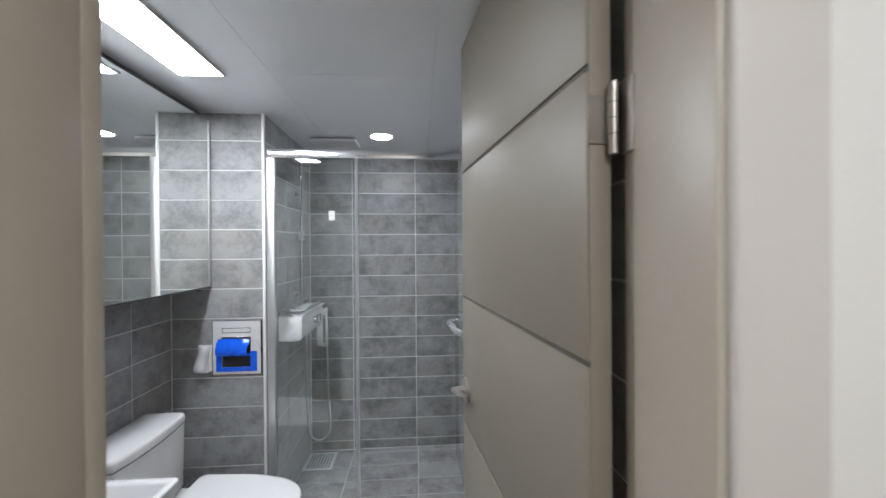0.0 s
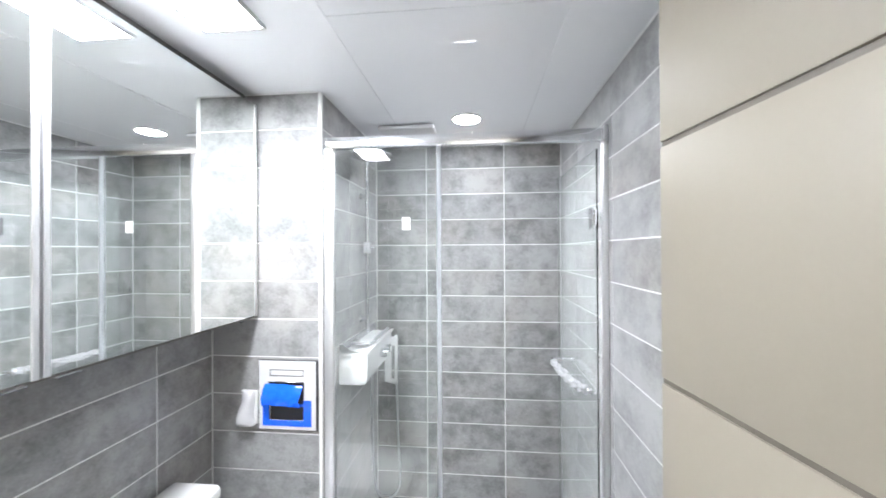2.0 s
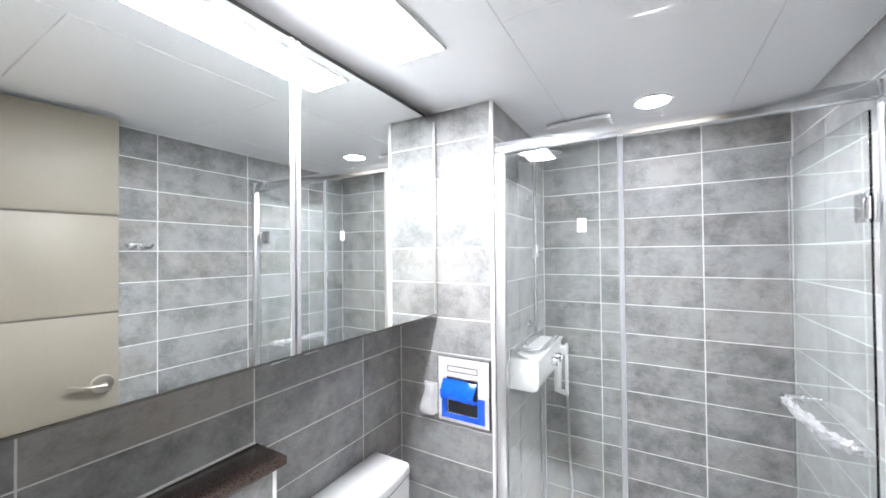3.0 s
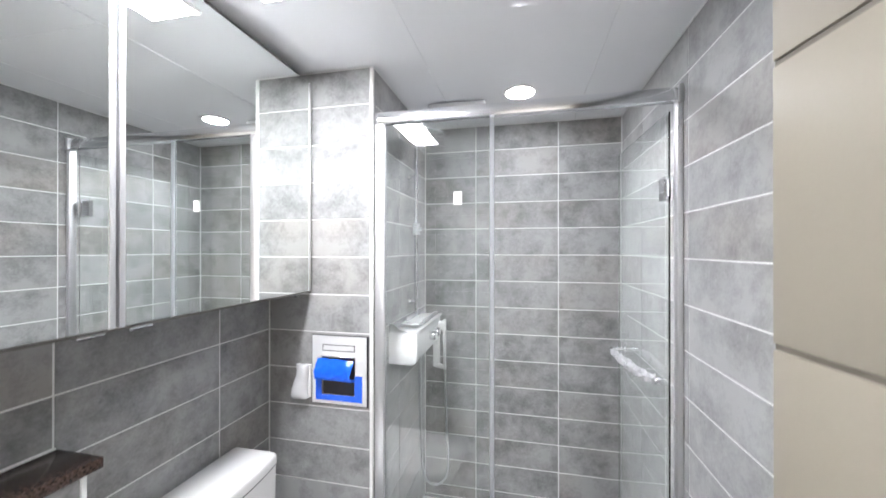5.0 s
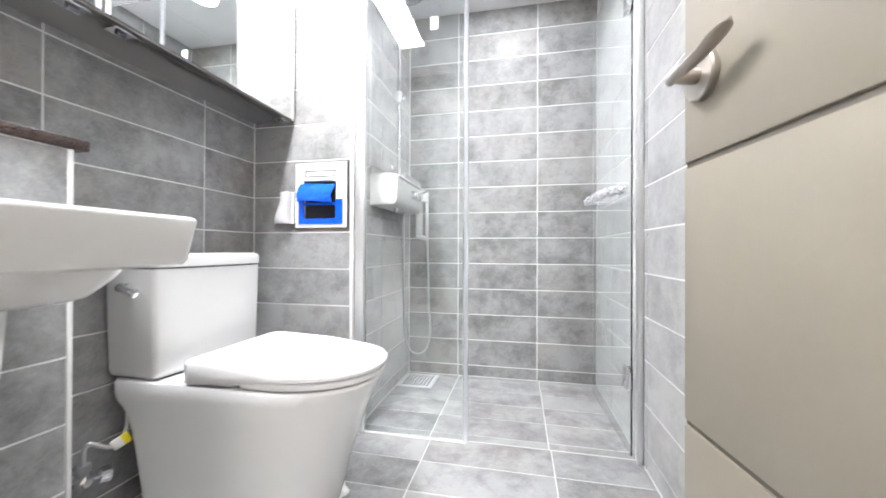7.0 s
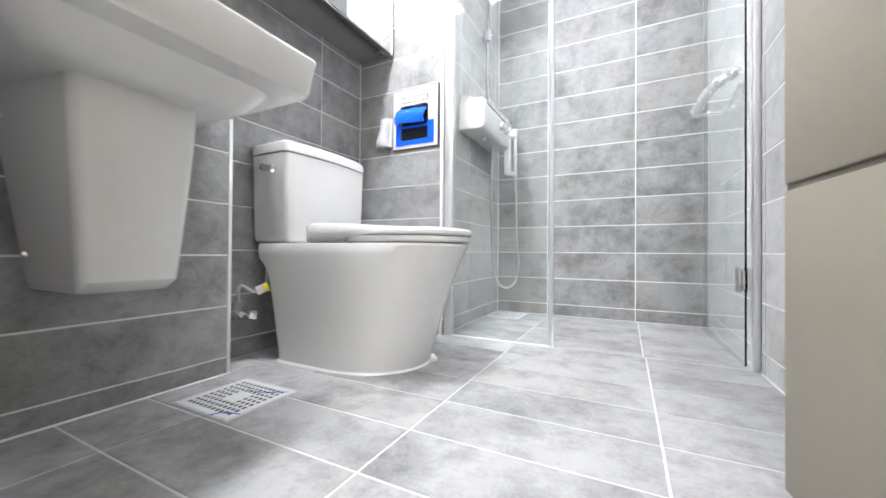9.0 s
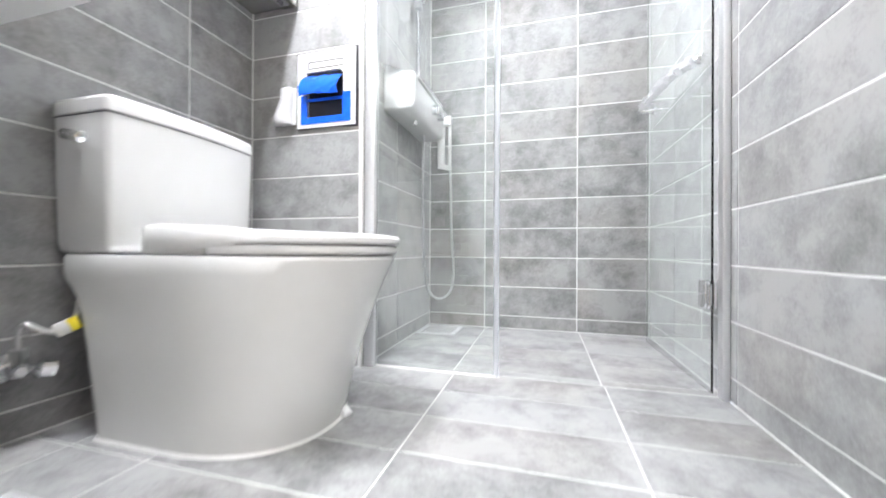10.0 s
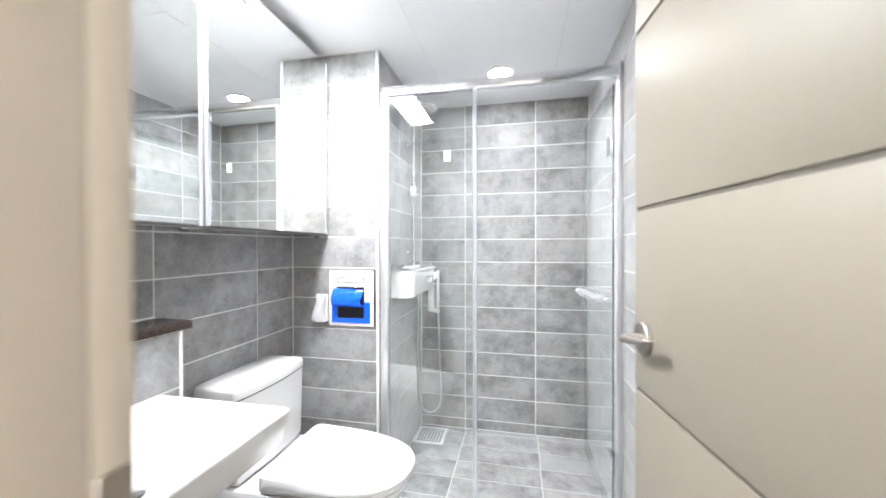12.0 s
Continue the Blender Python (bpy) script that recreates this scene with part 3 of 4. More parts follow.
# dark band drawn as the shade in the lid seam
part("lid_joint", loft([tank_ring(0.7007, 0.0035, 0.197, 0.0195), tank_ring(0.7043, 0.0035, 0.197, 0.0195)]), RUBBER_GAP, toilet, "thin shadow joint under the tank lid")
part("tank_lid", loft([tank_ring(z, g, 0.198, 0.020) for z, g in ((0.7045, 0.001), (0.7053, 0.0040), (0.7075, 0.0052), (0.7245, 0.0052), (0.7335, 0.0040), (0.7400, 0.0008), (0.7430, -0.004), (0.7445, -0.011))]), CERAMIC, toilet, smooth=0.3)
# dark filler coloured as the shade under the tank
part("tank_joint", loft([tank_ring(0.392, -0.014, 0.192), tank_ring(0.3985, -0.014, 0.192)]), RUBBER_GAP, toilet)
lever = part("flush_lever", tube([(-1.125, 1.383, 0.652), (-1.125, 1.368, 0.652)], 0.013, 18), CHROME, tank, "chrome flush lever")
part("lever_arm", tube([(-1.134, 1.362, 0.652), (-1.125, 1.358, 0.652), (-1.10, 1.352, 0.648), (-1.075, 1.350, 0.641), (-1.064, 1.350, 0.638), (-1.061, 1.350, 0.637)], [0.008, 0.0125, 0.0105, 0.0115, 0.0125, 0.008], 16), CHROME, toilet, "chrome lever arm")
part("seat", loft([dee(-0.80, -0.480, YC, 0.187, 0.399, front=0.27), dee(-0.80, -0.474, YC, 0.190, 0.404, front=0.27), dee(-0.80, -0.474, YC, 0.190, 0.414, front=0.27), dee(-0.80, -0.478, YC, 0.187, 0.417, front=0.27)]), SEAT, toilet)
# dark core coloured as the shade between bowl, seat and lid
part("seat_gap", loft([dee(-0.80, -0.488, YC, 0.182, 0.3955, front=0.26), dee(-0.80, -0.488, YC, 0.182, 0.421, front=0.26)]), RUBBER_GAP, toilet)


def ease(x, x0, x1):
    t = min(max((x - x0) / (x1 - x0), 0.0), 1.0)
    return t * t * (3 - 2 * t)


lid_rings = [dee(-0.963, -0.475, YC, 0.190, 0.4195, front=0.27), dee(-0.965, -0.468, YC, 0.194, 0.424, front=0.27), dee(-0.965, -0.467, YC, 0.194, 0.433, front=0.27), dee(-0.961, -0.472, YC, 0.189, 0.4395, front=0.268), dee(-0.948, -0.49, YC, 0.172, 0.4425, front=0.25)]
for k, r in enumerate(lid_rings):
    for p in r:
        back = 1 - ease(p.x, -0.86, -0.60)
        p.z += 0.018 * back if k >= 2 else -0.022 * (1 - ease(p.x, -0.83, -0.70))
part("lid", loft(lid_rings), SEAT, toilet)
part("hinge_block", box(-0.950, -0.80, YC - 0.183, YC + 0.186, 0.397, 0.4205, 0.006, 3), SEAT, toilet)

# supply valve, hose and tag beside the toilet
valve = thing("angle_valve", (LEFT, 1.31, 0.16), "chrome angle stop valve on the wall beside the toilet", "valve")
part("flange", tube([(LEFT, 1.31, 0.158), (LEFT + 0.004, 1.31, 0.158), (LEFT + 0.008, 1.31, 0.158)], [0.030, 0.029, 0.016], 24), CHROME, valve)
body = part("body", tube([(LEFT + 0.006, 1.31, 0.158), (-1.19, 1.31, 0.158), (-1.188, 1.31, 0.158), (-1.165, 1.31, 0.158), (-1.160, 1.31, 0.158)], [0.012, 0.012, 0.0165, 0.0165, 0.011], 6), CHROME, valve, smooth=0.3)
part("stem", tube([(-1.176, 1.318, 0.158), (-1.176, 1.338, 0.155)], [0.010, 0.008], 14), CHROME, body)
part("knob", tube([(-1.176, 1.336, 0.155), (-1.174, 1.342, 0.154), (-1.170, 1.364, 0.150), (-1.169, 1.368, 0.150)], [0.010, 0.019, 0.021, 0.016], 12), CHROME, body, "faceted chrome knob", 0.3)
part("outlet", tube([(-1.176, 1.31, 0.168), (-1.176, 1.31, 0.182), (-1.176, 1.31, 0.183), (-1.176, 1.31, 0.202)], [0.011, 0.011, 0.0145, 0.0145], 6), STEEL, body, "hex nut", 0.3)
part("hose", tube(curve_points([(-1.176, 1.31, 0.20), (-1.176, 1.311, 0.238), (-1.168, 1.318, 0.252), (-1.150, 1.338, 0.236), (-1.138, 1.358, 0.232), (-1.140, 1.385, 0.262), (-1.165, 1.41, 0.33)]), 0.005, 10), STEEL, valve, "braided steel supply hose")
tag = part("tag", turned(box(-0.017, 0.017, -0.004, 0.004, -0.015, 0.015, 0.004), pose(-1.128, 1.360, 0.240, 0, -25, 60)), PAPER, valve, "white paper tag")
part("tag_end", turned(box(0.006, 0.024, -0.0048, 0.0048, -0.0145, 0.0145, 0.003), pose(-1.128, 1.360, 0.240, 0, -25, 60)), YELLOW, tag, "yellow tag end")

# ---------------------------------------------------------------- wash basin
BY, RAISE = 0.895, 0.014
basin = thing("wash_basin", (PONY_X, BY, 0.29), "white rectangular ceramic wash basin on a half pedestal", "basin")


def slab(x1, hw, z, r, x0=PONY_X + 0.001):
    return rounded(x0, x1, BY - hw, BY + hw, z + RAISE, r, 5)


outer = [slab(-0.80, 0.155, 0.652, 0.04), slab(-0.775, 0.175, 0.662, 0.04), slab(-0.752, 0.20, 0.69, 0.045), slab(-0.742, 0.208, 0.706, 0.045), slab(-0.712, 0.245, 0.7105, 0.03), slab(-0.694, 0.262, 0.713, 0.022), slab(-0.689, 0.267, 0.722, 0.02), slab(-0.674, 0.271, 0.792, 0.016), slab(-0.676, 0.269, 0.798, 0.016), slab(-0.68, 0.265, 0.8005, 0.015), slab(-0.697, 0.248, 0.7995, 0.015, -1.005), slab(-0.702, 0.243, 0.794, 0.018, -0.998), slab(-0.72, 0.225, 0.745, 0.03, -0.978), slab(-0.745, 0.20, 0.722, 0.04, -0.955), slab(-0.80, 0.12, 0.714, 0.04, -0.91)]
part("bowl", loft(outer), CERAMIC, basin)
drain = part("plug", tube([(-0.86, BY, 0.7270), (-0.86, BY, 0.7320), (-0.86, BY, 0.7335)], [0.03, 0.029, 0.02], 24), CHROME, basin, "chrome pop-up plug")
part("overflow", turned(tube([(0, 0, 0), (0, 0, 0.0025)], [0.013, 0.012], 20), pose(-0.9905, BY, 0.786, 0, 72, 0)), CHROME, basin, "chrome overflow ring")
# black disc: the hole's shade is put into its colour
part("overflow_hole", turned(tube([(0, 0, 0.001), (0, 0, 0.0032)], 0.008, 16), pose(-0.9905, BY, 0.786, 0, 72, 0)), DARK, basin)


def shroud(z, xf, hb, hf, r=0.02):
    """Half-pedestal outline: wide at the wall, narrower at the rounded front."""
    out = [Vector((PONY_X + 0.001, BY - hb, z))]
    for k in range(7):
        t = radians(-80 + 80 * k / 6)
        out.append(Vector((xf - r + r * math.cos(t), BY - hf + r + r * math.sin(t), z)))
    for k in range(5):
        s = -0.6 + 1.2 * k / 4
        out.append(Vector((xf + 0.006 * (1 - s * s), BY + (hf - r) * s, z)))
    for k in range(7):
        t = radians(80 * k / 6)
        out.append(Vector((xf - r + r * math.cos(t), BY + hf - r + r * math.sin(t), z)))
    out.append(Vector((PONY_X + 0.001, BY + hb, z)))
    return out


ped = part("pedestal", loft([shroud(0.285, -0.92, 0.075, 0.06), shroud(0.29, -0.89, 0.08, 0.075), shroud(0.31, -0.87, 0.085, 0.082), shroud(0.45, -0.858, 0.106, 0.092), shroud(0.58, -0.85, 0.125, 0.101), shroud(0.672, -0.847, 0.137, 0.106), shroud(0.69, -0.85, 0.137, 0.104)]), CERAMIC, basin, "white ceramic half pedestal")
for z, y in ((0.62, BY - 0.129), (0.36, BY - 0.093)):
    part("screw_cap", tube([(PONY_X + 0.02, y + 0.003, z), (PONY_X + 0.02, y - 0.004, z)], [0.008, 0.006], 14), CHROME, ped)

# faucet
faucet = thing("faucet", (-1.045, BY, 0.8140), "chrome single-lever basin faucet", "faucet")
part("base", tube([(-1.045, BY, 0.8130), (-1.045, BY, 0.8200), (-1.045, BY, 0.8240)], [0.027, 0.027, 0.023], 28), CHROME, faucet)
part("body", tube([(-1.045, BY, 0.8220), (-1.044, BY, 0.8640), (-1.043, BY, 0.8890), (-1.043, BY, 0.8960)], [0.022, 0.0215, 0.023, 0.019], 28), CHROME, faucet)
spout = part("spout", tube([(-1.04, BY, 0.8520), (-1.0, BY, 0.8640), (-0.955, BY, 0.8670), (-0.932, BY, 0.8620), (-0.924, BY, 0.8560)], [0.015, 0.0145, 0.0135, 0.013, 0.009], 18), CHROME, faucet)
part("aerator", tube([(-0.936, BY, 0.8590), (-0.935, BY, 0.8420)], 0.0105, 18), CHROME, spout)
part("lever", loft([[Vector((x, BY + w * math.cos(2 * math.pi * j / 14), z + h * math.sin(2 * math.pi * j / 14))) for j in range(14)] for x, z, w, h in ((-1.066, 0.9000, 0.012, 0.004), (-1.058, 0.9040, 0.021, 0.009), (-1.035, 0.9090, 0.023, 0.011), (-1.0, 0.9160, 0.017, 0.008), (-0.96, 0.9220, 0.014, 0.005), (-0.945, 0.9230, 0.009, 0.003))]), CHROME, faucet)

# ---------------------------------------------------------------- recessed paper holder with film
PX0, PX1, PZ0, PZ1 = -1.016, -0.779, 0.848, 1.121
holder = thing("paper_holder", ((PX0 + PX1) / 2, STUB_Y, PZ0), "white recessed paper holder half covered in blue film", "paper holder")
fy = STUB_Y - 0.009
bm = bmesh.new()
wx0, wx1, wz0, wz1 = -0.972, -0.83, 0.884, 1.043
for a in ((PX0, wx0, PZ0, PZ1), (wx1, PX1, PZ0, PZ1), (wx0, wx1, PZ0, wz0), (wx0, wx1, wz1, PZ1)):
    box(a[0], a[1], fy, STUB_Y - 0.0005, a[2], a[3], bm=bm)
bmesh.ops.remove_doubles(bm, verts=bm.verts, dist=0.00001)
part("face_plate", bm, PLASTIC, holder)
bm = box(PX0 - 0.0025, PX0 - 0.0002, fy + 0.001, STUB_Y - 0.0005, PZ0 - 0.0025, PZ1 + 0.0025)
box(PX1 + 0.0002, PX1 + 0.0055, fy + 0.001, STUB_Y - 0.0005, PZ0 - 0.0025, PZ1 + 0.0025, bm=bm)
box(PX0 - 0.0002, PX1 + 0.0002, fy + 0.001, STUB_Y - 0.0005, PZ0 - 0.0025, PZ0 - 0.0002, bm=bm)
box(PX0 - 0.0002, PX1 + 0.0002, fy + 0.001, STUB_Y - 0.0005, PZ1 + 0.0002, PZ1 + 0.0025, bm=bm)
part("rim", bm, DARK, holder, "thin black rim")
# shallow plate; black colour stands for the shade of a deeper recess
part("recess", box(wx0, wx1, STUB_Y - 0.0025, STUB_Y - 0.0008, wz0, wz1), DARK, holder, "dark recess")
bm = bmesh.new()
sx0, sx1, sz0, sz1 = -0.970, -0.829, 1.060, 1.086
for a in ((sx0, sx1, sz0, sz0 + 0.003), (sx0, sx1, sz1 - 0.003, sz1), (sx0, sx0 + 0.003, sz0, sz1), (sx1 - 0.003, sx1, sz0, sz1)):
    box(a[0], a[1], fy - 0.0007, fy + 0.0005, a[2], a[3], bm=bm)
part("drawer_outline", bm, DARK, holder)
rings = []
for k in range(11):
    u = k / 10
    z = 1.030 - 0.076 * u
    out = 0.006 + 0.030 * math.sin(u * math.pi * 0.62)
    row = []
    for j in range(13):
        s = j / 12
        x = -0.988 + (0.156 + 0.003 * math.sin(7 * u)) * s
        row.append(Vector((x, fy - out - 0.0034 * math.sin(13 * s + 6 * u) * math.sin(9 * u + 5 * s) - 0.0022 * math.sin(31 * s - 17 * u) * math.sin(23 * u + 8 * s), z + 0.003 * math.sin(5 * s))))
    rings.append(row)
bm = sheet(rings, Vector((0, 0.002, -0.0005)))
part("cover_flap", bm, BLUE, holder, "curved cover flap wrapped in blue film", 0.45)
part("flap_lip", box(-0.972, -0.832, fy - 0.012, fy + 0.003, 1.0385, 1.0435, 0.001, 1), CHROME, holder)
# solid black strips coloured as the shade around the flap
part("flap_gap", box(-0.970, -0.834, fy - 0.006, fy - 0.001, 1.029, 1.038), DARK, holder, "black strip for the gap's shade over the flap")
part("flap_side", box(-0.8325, -0.8275, fy - 0.004, fy + 0.002, 0.968, 1.036), DARK, holder, "black strip for the slot's shade beside the flap")
bm = bmesh.new()
for a in ((-1.0, -0.972, 0.862, 0.966), (-0.830, -0.797, 0.862, 0.966), (-0.972, -0.826, 0.862, 0.886), (-0.972, -0.826, 0.941, 0.952)):
    box(a[0], a[1], fy - 0.0022, fy - 0.0004, a[2], a[3], bm=bm)
bmesh.ops.remove_doubles(bm, verts=bm.verts, dist=0.00001)
part("film_border", bm, BLUE, holder, "strip of blue protective film")

# covered outlet beside it
outlet = thing("outlet_cover", (-1.075, STUB_Y, 0.86), "white waterproof outlet cover wrapped in loose plastic", "outlet cover")
part("back_plate", box(-1.088, -1.022, STUB_Y - 0.012, STUB_Y - 0.0005, 0.866, 1.0, 0.004), PLASTIC, outlet)
rings = []
for k in range(12):
    u = k / 11
    z = 1.0 - 0.135 * u
    sway = 0.016 * math.sin(u * 5.2 + 0.4)
    x0 = -1.092 - 0.022 * max(0.0, u - 0.35) ** 0.8 + sway * 0.4
    x1 = -1.032 + 0.003 * math.sin(7 * u)
    d = 0.016 + 0.014 * math.sin(u * math.pi * 0.8) + 0.003 * math.sin(9 * u)
    rings.append([Vector((x1, STUB_Y - 0.01, z)), Vector((x1 - 0.004, STUB_Y - 0.01 - d * 0.8, z)), Vector(((x0 + x1) / 2 + sway, STUB_Y - 0.011 - d, z)), Vector((x0 + 0.012, STUB_Y - 0.011 - d * 0.7, z)), Vector((x0, STUB_Y - 0.012, z)), Vector(((x0 + x1) / 2, STUB_Y - 0.009, z))])
part("plastic_cover", loft(rings), FILM, outlet, "loose white plastic cover", 1.3)

# ---------------------------------------------------------------- shower screen
GY0, GY1 = 2.0, 2.008
screen = thing("shower_screen", (-0.5, 2.0, 0), "fixed clear glass shower panel in an aluminium frame", "shower screen")
part("top_rail", box(STUB_X + 0.003, RIGHT - 0.002, 1.986, 2.020, 1.968, 2.013, 0.002), ALU, screen, "aluminium top rail")
part("end_cap", box(RIGHT - 0.016, RIGHT - 0.001, 1.982, 2.024, 1.96, 2.022, 0.002), STEEL, screen)
part("wall_profile", box(STUB_X + 0.003, STUB_X + 0.042, 1.985, 2.02, 0.0, 1.967, 0.003), SATIN, screen, "aluminium wall profile")
part("wall_profile", box(RIGHT - 0.020, RIGHT - 0.001, 1.988, 2.02, 0.0, 1.967, 0.003), SATIN, screen, "aluminium wall profile")
pane = part("pane", box(STUB_X + 0.043, -0.300, GY0, GY1, 0.006, 1.967, 0.0008, 1), GLASS, screen, "clear glass pane", 0)
pane.visible_shadow = False
seal = part("seal_strip", box(-0.299, -0.283, 1.994, 2.014, 0.004, 1.967, 0.003), SEAL, screen, "milky translucent edge seal")
seal.visible_shadow = False
part("sticker", box(-0.437, -0.405, GY0 - 0.0012, GY0 - 0.0002, 1.64, 1.69), PAPER, pane, "small white paper sticker", 0)
part("floor_bead", box(STUB_X + 0.043, -0.283, 1.994, 2.014, 0.0, 0.0055, 0.002), SILICONE, screen)

# swung-open glass door
sdoor = thing("shower_door", (0.32, 2.03, 0), "clear frameless glass shower door swung open inward", "shower door")
swing = pose(0.316, 2.024, 0, 0, 0, 1.8)
dpane = part("pane", turned(box(-0.003, 0.003, 0.0, 0.60, 0.008, 1.945, 0.0008, 1), swing), GLASS, sdoor, "clear glass pane", 0)
dpane.visible_shadow = False
for z in (1.68, 0.285):
    h = part("hinge", turned(box(-0.0165, -0.0045, 0.002, 0.048, z - 0.04, z + 0.04, 0.002), swing), CHROME, sdoor, "chrome glass hinge")
    part("hinge_plate", turned(box(0.0045, 0.012, 0.002, 0.048, z - 0.04, z + 0.04, 0.002), swing), CHROME, h)
    part("pivot", turned(tube([(-0.009, -0.004, z - 0.03), (-0.009, -0.004, z + 0.03)], 0.006, 14), swing), CHROME, h)
bar_line = curve_points([(0.309, 2.092, 0.992), (0.292, 2.105, 0.992), (0.268, 2.16, 0.992), (0.25, 2.27, 0.992), (0.241, 2.40, 0.992), (0.238, 2.515, 0.992)], 6)
grip = part("handle_bar", tube(bar_line, 0.0095, 14), CHROME, sdoor, "chrome bow handle")
part("bracket", tube([(0.296, 2.515, 0.992), (0.234, 2.515, 0.992)], [0.010, 0.009], 16), CHROME, grip)
part("bracket", tube([(0.310, 2.092, 0.992), (0.300, 2.094, 0.992)], [0.016, 0.014], 18), CHROME, grip)
part("bracket", tube([(0.2975, 2.515, 0.992), (0.291, 2.515, 0.992)], [0.017, 0.015], 18), CHROME, grip)
rnd = random.Random(4)
wl = bar_line[5:-3]
bm = bmesh.new()
rings = []
for i, (p, u, w) in enumerate(frames_along(wl)):
    rings.append([p + (u * math.cos(2 * math.pi * k / 12) + w * math.sin(2 * math.pi * k / 12)) * (0.0165 + rnd.uniform(-0.006, 0.007)) for k in range(12)])
wrap = part("bubble_wrap", loft(rings), WRAP, grip, "crumpled clear plastic wrap", 0.3)
wrap.visible_shadow = False

# ---------------------------------------------------------------- shower set
SX = STUB_X + 0.001
mixer = thing("shower_mixer", (SX, 2.38, 0.965), "white box shower mixer shelf with hand shower", "shower mixer")
prof = [(0.0, 0.962), (0.098, 0.962), (0.113, 0.966), (0.123, 0.975), (0.127, 0.99), (0.127, 1.088), (0.125, 1.098), (0.118, 1.104), (0.108, 1.106), (0.0, 1.106)]


def mixer_ring(y, g, up=1.0):
    return [Vector((SX + dx_ * g, y, 1.035 + (z - 1.035) * g * (up if z > 1.035 else 1.0))) for dx_, z in prof]


housing = part("housing", loft([mixer_ring(2.185, 0.94, 0.86), mixer_ring(2.188, 0.975, 0.9), mixer_ring(2.585, 0.975, 0.9), mixer_ring(2.588, 0.94, 0.86)]), PLASTIC, mixer, "white plastic housing")
part("end_cap", loft([mixer_ring(2.150, 0.93), mixer_ring(2.155, 1.0), mixer_ring(2.192, 1.0), mixer_ring(2.195, 0.96)]), PLASTIC, mixer, "rounded white end cap")
part("end_cap", loft([mixer_ring(2.580, 0.96), mixer_ring(2.583, 1.0), mixer_ring(2.603, 1.0), mixer_ring(2.608, 0.93)]), PLASTIC, mixer, "rounded white end cap")
part("under_panel", box(SX + 0.02, SX + 0.1, 2.21, 2.57, 0.968, 0.976, 0.002), CHROME, mixer, "mirror-finish lower panel")
back_plate = part("rear_plate", box(SX, SX + 0.006, 2.15, 2.61, 1.1, 1.135, 0.002), WRAP, mixer, "clear rear splash plate")
bm = bmesh.new()
loft([[Vector((SX + dx_, y, z)) for dx_, z in ((0.0, 1.09), (0.104, 1.09), (0.1, 1.104), (0.05, 1.118), (0.022, 1.138), (0.0, 1.14))] for y in (2.151, 2.157)], True, bm)
part("side_plate", bm, STEEL, mixer, "grey rounded side plate", 0.4)
bm = box(SX + 0.028, SX + 0.034, 2.30, 2.59, 1.106, 1.142, 0.001, 1)
box(SX + 0.112, SX + 0.118, 2.30, 2.59, 1.112, 1.136, 0.001, 1, bm=bm)
part("soap_tray", bm, WRAP, mixer, "clear plastic soap tray")
part("front_lip", box(SX + 0.106, SX + 0.128, 2.19, 2.66, 1.098, 1.106, 0.003), PLASTIC, mixer, "long white front lip")
tray = part("shelf", box(SX + 0.012, SX + 0.105, 2.27, 2.56, 1.107, 1.117, 0.003), CHROME, mixer, "mirror-finish shelf plate")
part("shelf_top", box(SX + 0.016, SX + 0.1, 2.275, 2.555, 1.1175, 1.121, 0.001, 1), PLASTIC, tray)
for z in (1.085,):
    for xx in (0.02, 0.05):
        part("screw_cap", tube([(SX + xx, 2.1535, z), (SX + xx, 2.15, z)], 0.0035, 10), STEEL, mixer)
for y in (2.40, 2.48):
    k = part("dial", tube([(SX + 0.122, y, 1.04), (SX + 0.15, y, 1.04), (SX + 0.154, y, 1.04)], [0.023, 0.022, 0.017], 24), CHROME, mixer, "chrome control dial")
    part("dial_cap", tube([(SX + 0.1535, y, 1.04), (SX + 0.157, y, 1.04)], 0.014, 20), PLASTIC, k)
part("spout", tube([(SX + 0.075, 2.30, 0.966), (SX + 0.075, 2.30, 0.945)], [0.011, 0.009], 16), CHROME, mixer)
part("hand_holder", box(SX + 0.12, SX + 0.165, 2.575, 2.60, 1.03, 1.075, 0.004), PLASTIC, mixer)
hand = thing("hand_shower", (-0.6, 2.60, 0.80), "white stick hand shower hanging on the mixer", "hand shower")
part("grip", box(-0.609, -0.593, 2.588, 2.606, 0.812, 1.085, 0.005, 3), PLASTIC, hand, "white plastic grip")
part("spray_head", box(-0.666, -0.627, 2.586, 2.604, 0.838, 1.075, 0.008, 3), PLASTIC, hand, "flat white spray paddle")
part("bridge", box(-0.640, -0.600, 2.589, 2.603, 1.040, 1.070, 0.005, 2), PLASTIC, hand)
part("foot", turned(box(-0.040, 0.036, -0.008, 0.008, -0.013, 0.013, 0.006, 3), pose(-0.625, 2.596, 0.826, 0, 14, 0)), PLASTIC, hand)
part("hose", tube(curve_points([(-0.60, 2.60, 0.812), (-0.597, 2.603, 0.70), (-0.592, 2.606, 0.48), (-0.583, 2.61, 0.30), (-0.600, 2.61, 0.20), (-0.655, 2.60, 0.163), (-0.705, 2.58, 0.21), (-0.722, 2.56, 0.36), (-0.72, 2.53, 0.62), (-0.71, 2.50, 0.82), (-0.705, 2.49, 0.965)], 8), 0.0062, 10), STEEL, hand, "ribbed steel hose")
bar = thing("slide_bar", (-0.72, 2.455, 1.12), "slim chrome shower riser bar on the wall", "shower bar")
